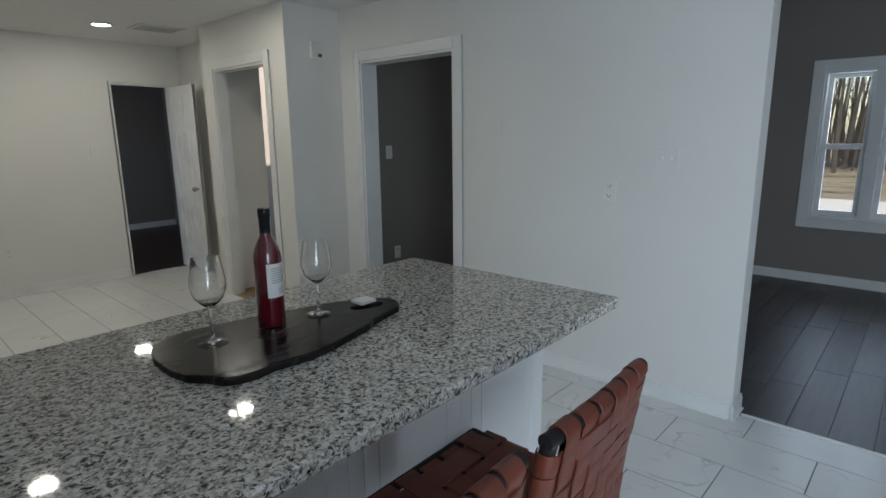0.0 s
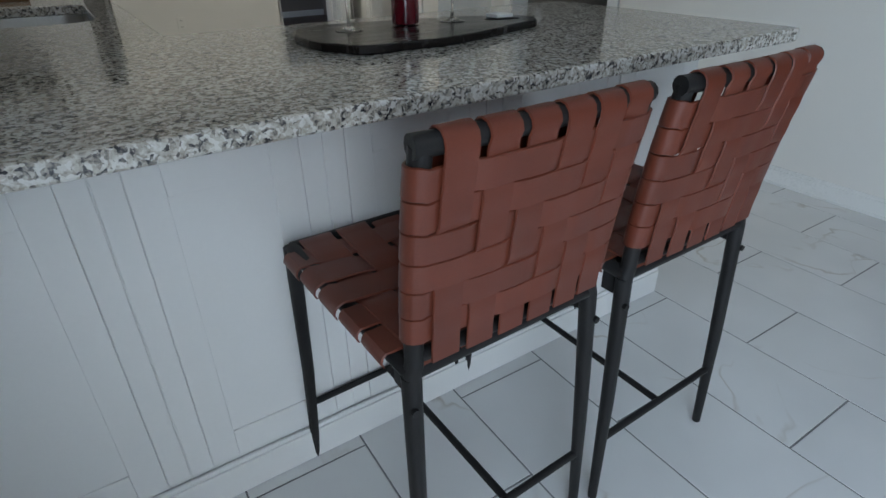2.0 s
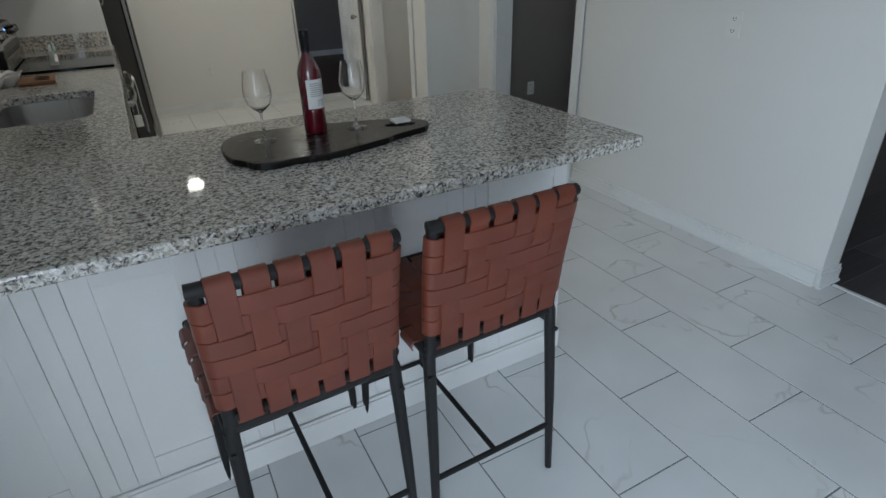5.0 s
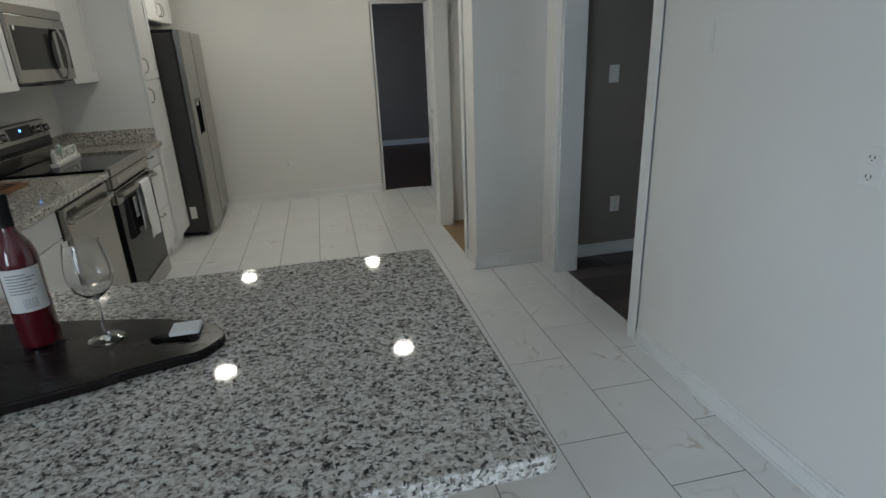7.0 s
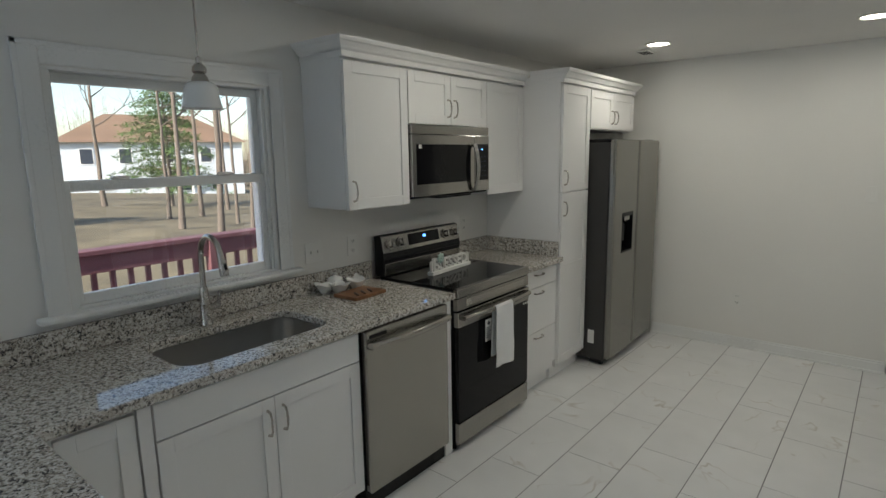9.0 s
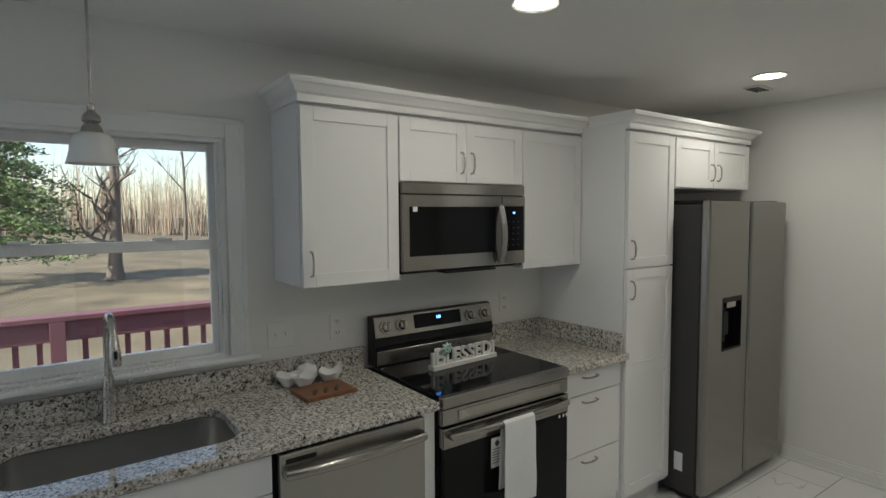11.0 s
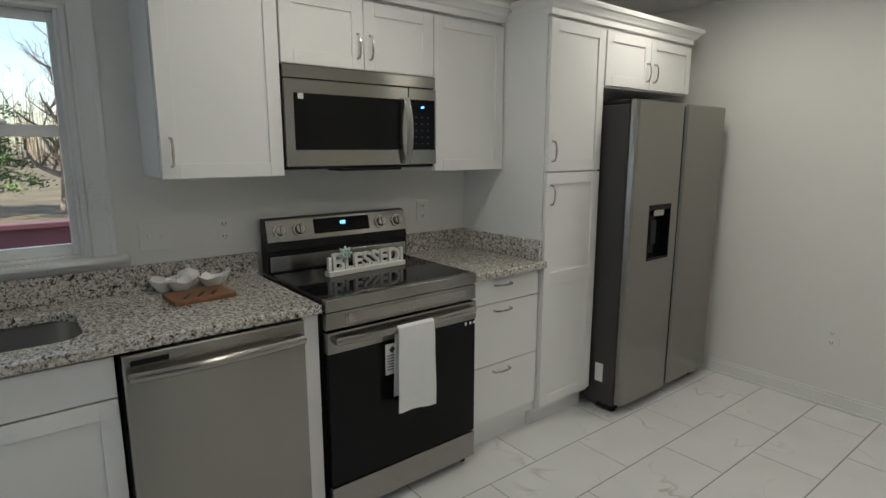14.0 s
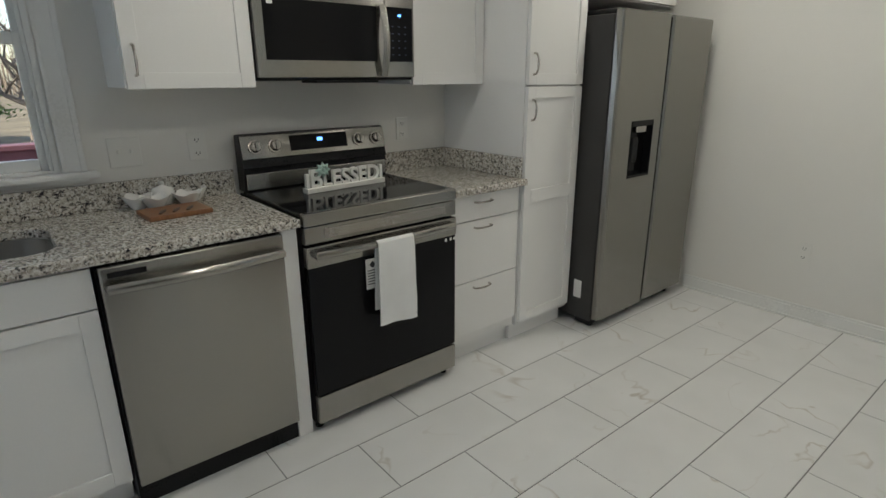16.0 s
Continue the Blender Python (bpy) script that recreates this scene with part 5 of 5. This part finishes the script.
xs = [-900, -500, -300, -200, -150, -120] + [-100 + 4 * k for k in range(26)] + [6, 12, 18, 26, 40, 70, 120, 300, 900]
ys = [-900, -300, -120, -70, -40, -25, -15] + [-8 + 3 * k for k in range(25)] + [75, 95, 130, 200, 400, 900]
bm = bmesh.new()
gv = [[bm.verts.new((x, y, ground_z(x, y))) for y in ys] for x in xs]
for a, b in zip(gv, gv[1:]):
    for k in range(len(ys) - 1):
        bm.faces.new((a[k], a[k + 1], b[k + 1], b[k]))
tagged(part("ground", bm, GRASS, smooth=True), "dry winter lawn with long tree shadows and painted shade blotches", "ground", kind="structure")
ASPH = surface("pale_concrete", (0.42, 0.40, 0.37), 0.85, var=0.1, relief=0.3)
tagged(boxes("driveway", [(14, 24, -16, 12, -1.05, -0.93)], ASPH), "pale concrete driveway seen from the living room", "driveway", kind="structure")

deck = tagged(empty("deck"), "red-brown stained wooden deck outside the window", "deck")
for k in range(14):
    boxes("board", [(-2.16 + 0.143 * k, -2.02 + 0.143 * k, -7, 3.2, -0.09, -0.06)], REDDECK, deck, 0.003)
boxes("joist", [(-2.16, -0.17, -7, -6.95, -0.25, -0.091), (-2.16, -0.17, 3.1, 3.15, -0.25, -0.091), (-2.18, -2.12, -6.95, 3.1, -0.25, -0.091)], REDDECK, deck)
for yy in (-6.5, -2.0, 3.0):
    boxes("post", [(-2.18, -2.09, yy, yy + 0.09, -1.3, -0.251)], REDDECK, deck)
rl = tagged(empty("deck_railing"), "red-brown wooden deck railing with square balusters", "railing")
boxes("top_rail", [(-2.22, -2.06, -7, 3.2, 0.985, 1.020)], REDDECK, rl, 0.004)
boxes("upper_board", [(-2.125, -2.088, -7, 3.2, 0.845, 0.985)], REDDECK, rl, 0.003)
boxes("lower_rail", [(-2.165, -2.128, -7, 3.2, 0.05, 0.14)], REDDECK, rl, 0.003)
for yy in (-6.6, -5.25, -3.9, -2.55, -1.24, 0.10, 1.45, 2.8):
    boxes("post", [(-2.150, -2.060, yy - 0.045, yy + 0.045, -0.06, 0.985)], REDDECK, rl, 0.003)
for k in range(78):
    boxes("baluster", [(-2.160, -2.126, -6.95 + 0.13 * k, -6.915 + 0.13 * k, 0.0, 0.92)], REDDECK, rl)


def bare_tree(x, y, height, r, seed, label="bare winter tree with thin grey limbs", low=0.35, spread=0.9, deep=4):
    rng = random.Random(seed)
    tr = tagged(empty("tree", pose(x, y, ground_z(x, y) - 0.1)), label, "tree", "garden trees")
    trunk, crown_bm = bmesh.new(), bmesh.new()
    pts, p = [], Vector((0, 0, 0))
    seg = 9
    for k in range(seg + 1):
        pts.append(p.copy())
        p += Vector((rng.uniform(-0.05, 0.05), rng.uniform(-0.05, 0.05), 1)) * (height / seg)
    rad = [r * (1 - 0.85 * k / seg) for k in range(seg + 1)]
    rad[0] *= 1.35
    tube(trunk, pts, rad, 9)

    def limb(start, d, length, rr, level):
        pp, q = [start], start.copy()
        for _ in range(4):
            d = (d + Vector((rng.uniform(-0.28, 0.28), rng.uniform(-0.28, 0.28), rng.uniform(-0.05, 0.25)))).normalized()
            q = q + d * length / 4
            pp.append(q.copy())
        tube(crown_bm, pp, [rr, rr * 0.8, rr * 0.6, rr * 0.42, rr * 0.2], 5 if level < 2 else 3, False)
        if level < deep:
            for _ in range(3 if level < 2 else 2):
                s = pp[rng.randint(1, 4)]
                a = rng.uniform(0, 2 * math.pi)
                side = (d + spread * Vector((math.cos(a), math.sin(a), rng.uniform(-0.1, 0.6)))).normalized()
                limb(s, side, length * rng.uniform(0.5, 0.75), rr * 0.5, level + 1)

    for k in range(11):
        h = low + (0.97 - low) * k / 10
        i = int(h * seg)
        s = pts[i].lerp(pts[min(seg, i + 1)], h * seg - i)
        a = rng.uniform(0, 2 * math.pi)
        limb(s, Vector((math.cos(a), math.sin(a), rng.uniform(0.3, 0.9))).normalized(), height * rng.uniform(0.16, 0.30) * (1.2 - h * 0.6), r * (1 - 0.8 * h) * 0.55, 1)
    part("trunk", trunk, BARK, tr, smooth=True)
    part("crown", crown_bm, BARK, tr, smooth=True)
    return tr


def evergreen(x, y, height, r, seed, label="dense green pine with drooping sprays", reach_of=0.40):
    rng = random.Random(seed)
    tr = tagged(empty("tree", pose(x, y, ground_z(x, y) - 0.1)), label, "tree", "garden trees")
    bm = bmesh.new()
    tube(bm, [(0, 0, 0), (0.05, 0, height * 0.5), (0, 0, height)], [r, r * 0.6, 0.02], 9)
    part("trunk", bm, BARK, tr, smooth=True)
    limbs = bmesh.new()
    verts, faces = [], []
    for k in range(95):
        h = 0.14 + 0.84 * (k / 95) ** 0.9
        a = k * 2.399 + rng.uniform(-0.3, 0.3)
        reach = height * reach_of * (1 - h) ** 0.7 * rng.uniform(0.65, 1.15) + 0.25
        p0 = Vector((0, 0, h * height))
        d = Vector((math.cos(a), math.sin(a), 0))
        tip = p0 + d * reach + Vector((0, 0, -0.12 * reach + rng.uniform(-0.2, 0.3)))
        tube(limbs, [p0, p0.lerp(tip, 0.5) + Vector((0, 0, 0.06 * reach)), tip], [0.04, 0.025, 0.008], 4, False)
        for _ in range(int(150 * (0.35 + reach / (height * 0.4)))):
            t = rng.uniform(0.18, 1.04)
            c = p0.lerp(tip, t) + Vector((rng.gauss(0, 0.17), rng.gauss(0, 0.17), rng.gauss(0, 0.12) + 0.06 * reach * (1 - abs(2 * t - 1))))
            dirn = (d + Vector((rng.gauss(0, 0.6), rng.gauss(0, 0.6), rng.gauss(0.1, 0.5)))).normalized()
            side = dirn.cross(Vector((rng.gauss(0, 1), rng.gauss(0, 1), rng.gauss(0, 1)))).normalized()
            L, W = rng.uniform(0.12, 0.26), rng.uniform(0.025, 0.05)
            i = len(verts)
            verts += [c - dirn * L * 0.5, c + side * W, c + dirn * L * 0.5, c - side * W]
            faces.append((i, i + 1, i + 2, i + 3))
    part("limbs", limbs, BARK, tr)
    me = bpy.data.meshes.new("foliage")
    me.from_pydata([tuple(v) for v in verts], [], faces)
    me.materials.append(NEEDLE)
    ob = new("foliage", me)
    ob.parent = tr
    ob["kind"] = "stuff"
    return tr


evergreen(-25, -2.9, 7.6, 0.22, 3, reach_of=0.56)
evergreen(-36, 15.5, 9.5, 0.16, 8, "thin green pine among bare trunks")
bare_tree(-24.0, 1.1, 6.8, 0.30, 5, "spreading bare winter tree on the lawn", 0.22, 1.2, 5)
spots = [(-13, 6.2, 13, 0.13), (-15, 9.6, 15, 0.17), (-15.5, 11.2, 14, 0.15), (-16, 12.6, 14, 0.14), (-20, 8.4, 13, 0.15), (-22, 15.5, 15, 0.17), (-26, 12.4, 15, 0.15), (-28, 19.0, 16, 0.19), (-33, 24, 16, 0.2),
         (-19, 14.2, 13, 0.12), (-24, 17.6, 14, 0.13), (-38, 12, 15, 0.2), (-46, 3.5, 13, 0.25), (-52, -4, 14, 0.25), (-48, 8.5, 14, 0.2),
         (-14, 7.9, 12, 0.10), (-17.5, 10.4, 13, 0.11), (-18, 13.3, 14, 0.13), (-21, 11.5, 13, 0.10), (-30, 16.2, 15, 0.14), (-25, 10.2, 13, 0.12), (-30, 21.5, 15, 0.15), (-21, 17.5, 13, 0.12)]
for k, (x, y, h, r) in enumerate(spots):
    bare_tree(x, y, h, r * 0.78, 20 + k, deep=3)
for k, (x, y) in enumerate([(30, -3.5), (33, -6), (36, -1.5), (28, -8.5), (38, -9), (32, 1.5)]):
    bare_tree(x, y, 14, 0.2, 60 + k, deep=3)


def far_woods(name, x0, y0, x1, y1, count, seed):
    """A far line of woods: slender stems and twigs."""
    rng = random.Random(seed)
    verts, faces = [], []
    for _ in range(count):
        t = rng.random()
        x, y = x0 + (x1 - x0) * t + rng.gauss(0, 4), y0 + (y1 - y0) * t + rng.gauss(0, 4)
        z, h, w = ground_z(x, y), rng.uniform(5, 15), rng.uniform(0.04, 0.16)
        lx, ly = rng.gauss(0, 0.08) * h, rng.gauss(0, 0.08) * h
        i = len(verts)
        for a in (0, 2.1, 4.2):
            verts += [(x + w * math.cos(a), y + w * math.sin(a), z), (x + lx, y + ly, z + h)]
        faces += [(i, i + 2, i + 3, i + 1), (i + 2, i + 4, i + 5, i + 3), (i + 4, i, i + 1, i + 5)]
        for _ in range(9):
            u = rng.uniform(0.3, 1)
            c = Vector((x + lx * u, y + ly * u, z + h * u))
            e = c + Vector((rng.gauss(0, 1.3), rng.gauss(0, 1.3), rng.uniform(0.2, 1.8)))
            j = len(verts)
            s = Vector((rng.gauss(0, 1), rng.gauss(0, 1), 0)).normalized() * 0.035
            verts += [tuple(c - s), tuple(c + s), tuple(e)]
            faces.append((j, j + 1, j + 2))
    me = bpy.data.meshes.new(name)
    me.from_pydata(verts, [], faces)
    me.materials.append(WOODS)
    tagged(new(name, me), "far line of bare brown winter woods", "woods", kind="stuff")


far_woods("woods", -105, -40, -95, 70, 1500, 1)
far_woods("woods", 52, -40, 50, 20, 1100, 2)

# ---- neighbour's house ----


def far_house(m, w, d, zb, ze, zr, rows, label):
    hs = tagged(empty("house", m), label, "house")
    boxes("wall", [(-d, 0, -w / 2, w / 2, zb, ze)], SIDING, hs)
    bm = bmesh.new()
    o = 0.5
    c = [bm.verts.new(p) for p in ((o, -w / 2 - o, ze), (o, w / 2 + o, ze), (-d - o, w / 2 + o, ze), (-d - o, -w / 2 - o, ze))]
    t0, t1 = bm.verts.new((-d / 2, -w / 2 + d / 2.2, zr)), bm.verts.new((-d / 2, w / 2 - d / 2.2, zr))
    bm.faces.new((c[0], c[1], t1, t0))
    bm.faces.new((c[2], c[3], t0, t1))
    bm.faces.new((c[1], c[2], t1))
    bm.faces.new((c[3], c[0], t0))
    bm.faces.new(c)
    part("roof", bm, ROOF, hs, "brown shingle hip roof")
    for yy, zz, ww, hh in rows:
        f = boxes("window", [(0.0, 0.06, yy - ww / 2 - 0.1, yy + ww / 2 + 0.1, zz - 0.1, zz + hh + 0.1)], TRIM, hs)
        boxes("pane", [(0.06, 0.07, yy - ww / 2, yy + ww / 2, zz, zz + hh)], DARKPANE, f)
    boxes("porch_roof", [(0, 1.8, -1.5, 3.2, 0.4, 0.65)], ROOF, hs)
    for yy in (-1.3, 0.8, 3.0):
        boxes("porch_post", [(1.55, 1.75, yy, yy + 0.2, zb, 0.4)], TRIM, hs)
    return hs


far_house(pose(-60, 25.5, 0, 0, 0, -18), 18, 10, -3.2, 3.4, 6.6, [(-6.5, 1.2, 1.1, 1.5), (-3.0, 1.2, 1.1, 1.5), (1.0, 1.2, 1.1, 1.5), (5.0, 1.2, 1.1, 1.5), (-5.0, -1.6, 1.2, 1.2), (2.4, -1.9, 1.6, 1.5), (6.0, -1.9, 1.2, 1.5)],
          "pale two-storey house with a brown hip roof")
far_house(pose(-66, 52, 0, 0, 0, -25), 14, 10, -4.2, 1.8, 4.6, [(-4, -0.4, 1.2, 1.4), (0, -0.4, 1.2, 1.4), (4, -0.4, 1.2, 1.4)], "pale house half hidden behind trees")

# ---- floor tiles and planks ----
floor = bpy.data.objects["floor"]


def tile_mesh(w, l):
    bm = bmesh.new()
    box(bm, 0, w, 0, l, -0.010, 0.0)
    top = [e for e in bm.edges if all(v.co.z > -0.001 for v in e.verts)]
    bmesh.ops.bevel(bm, geom=top, offset=0.0012, segments=1, affect="EDGES")
    me = bpy.data.meshes.new("tile")
    bm.to_mesh(me)
    bm.free()
    me.materials.append(TILE)
    return me


TW, TL, GAP = 0.3030, 0.6155, 0.0045
SKEW = Matrix.Translation((2.013, -3.049, 0)) @ pose(0, 0, 0, 0, 0, -0.85) @ Matrix.Translation((-2.013, 3.049, 0))
made = {}


def lay(x0, x1, y0, y1):
    key = (round(x1 - x0, 3), round(y1 - y0, 3))
    if key not in made:
        made[key] = tile_mesh(*key)
    ob = new("tile", made[key])
    ob.matrix_basis = SKEW @ Matrix.Translation((x0, y0, 0))
    ob.parent = floor


col = 0
x = 2.013 - 7 * (TW + GAP)
while x < 3.46:
    odd = col % 2
    y = (-3.049 if odd else -3.357) - 7 * (TL + GAP)
    while y < 2.85:
        xa, xb, ya, yb = max(x, 0.002), min(x + TW, 3.467 - 0.0148 * (y + 3.049)), max(y, SOUTH), min(y + TL, 2.86)
        if xb - xa > 0.03 and yb - ya > 0.03 and not (xa > 2.85 and ya > 0.11 and ya < 1.33):
            if xb > 2.83 and xa < 2.85 and yb > 0.17 and ya < 1.37:
                if ya < 0.07:
                    lay(xa, xb, ya, 0.107)
                    ya = 0.1105
                xb = min(xb, 2.915)
            lay(xa, xb, ya, yb)
        y += TL + GAP
    x += TW + GAP
    col += 1

lfloor = bpy.data.objects["floor_living"]
pm = {}
rng = random.Random(4)
y = -6.98
while y < 0.08:
    x = 3.485 - rng.uniform(0, 1.0)
    while x < 6.77:
        a, b = max(x, 3.485), min(x + 1.216, 6.775)
        if b - a > 0.05:
            key = round(b - a, 3)
            if key not in pm:
                bm = bmesh.new()
                box(bm, 0, key, 0, 0.1775, -0.008, 0.0, 0.001)
                me = bpy.data.meshes.new("plank")
                bm.to_mesh(me)
                bm.free()
                me.materials.append(PLANK)
                pm[key] = me
            ob = new("plank", pm[key])
            ob.location = (a, y, 0)
            ob.parent = lfloor
        x += 1.219
    y += 0.180
tagged(boxes("threshold", [(3.467, 3.491, -6.2, -3.004, 0.0, 0.006)], TRIM, None, 0.002), "thin pale threshold strip between tile and planks", "threshold", kind="structure")
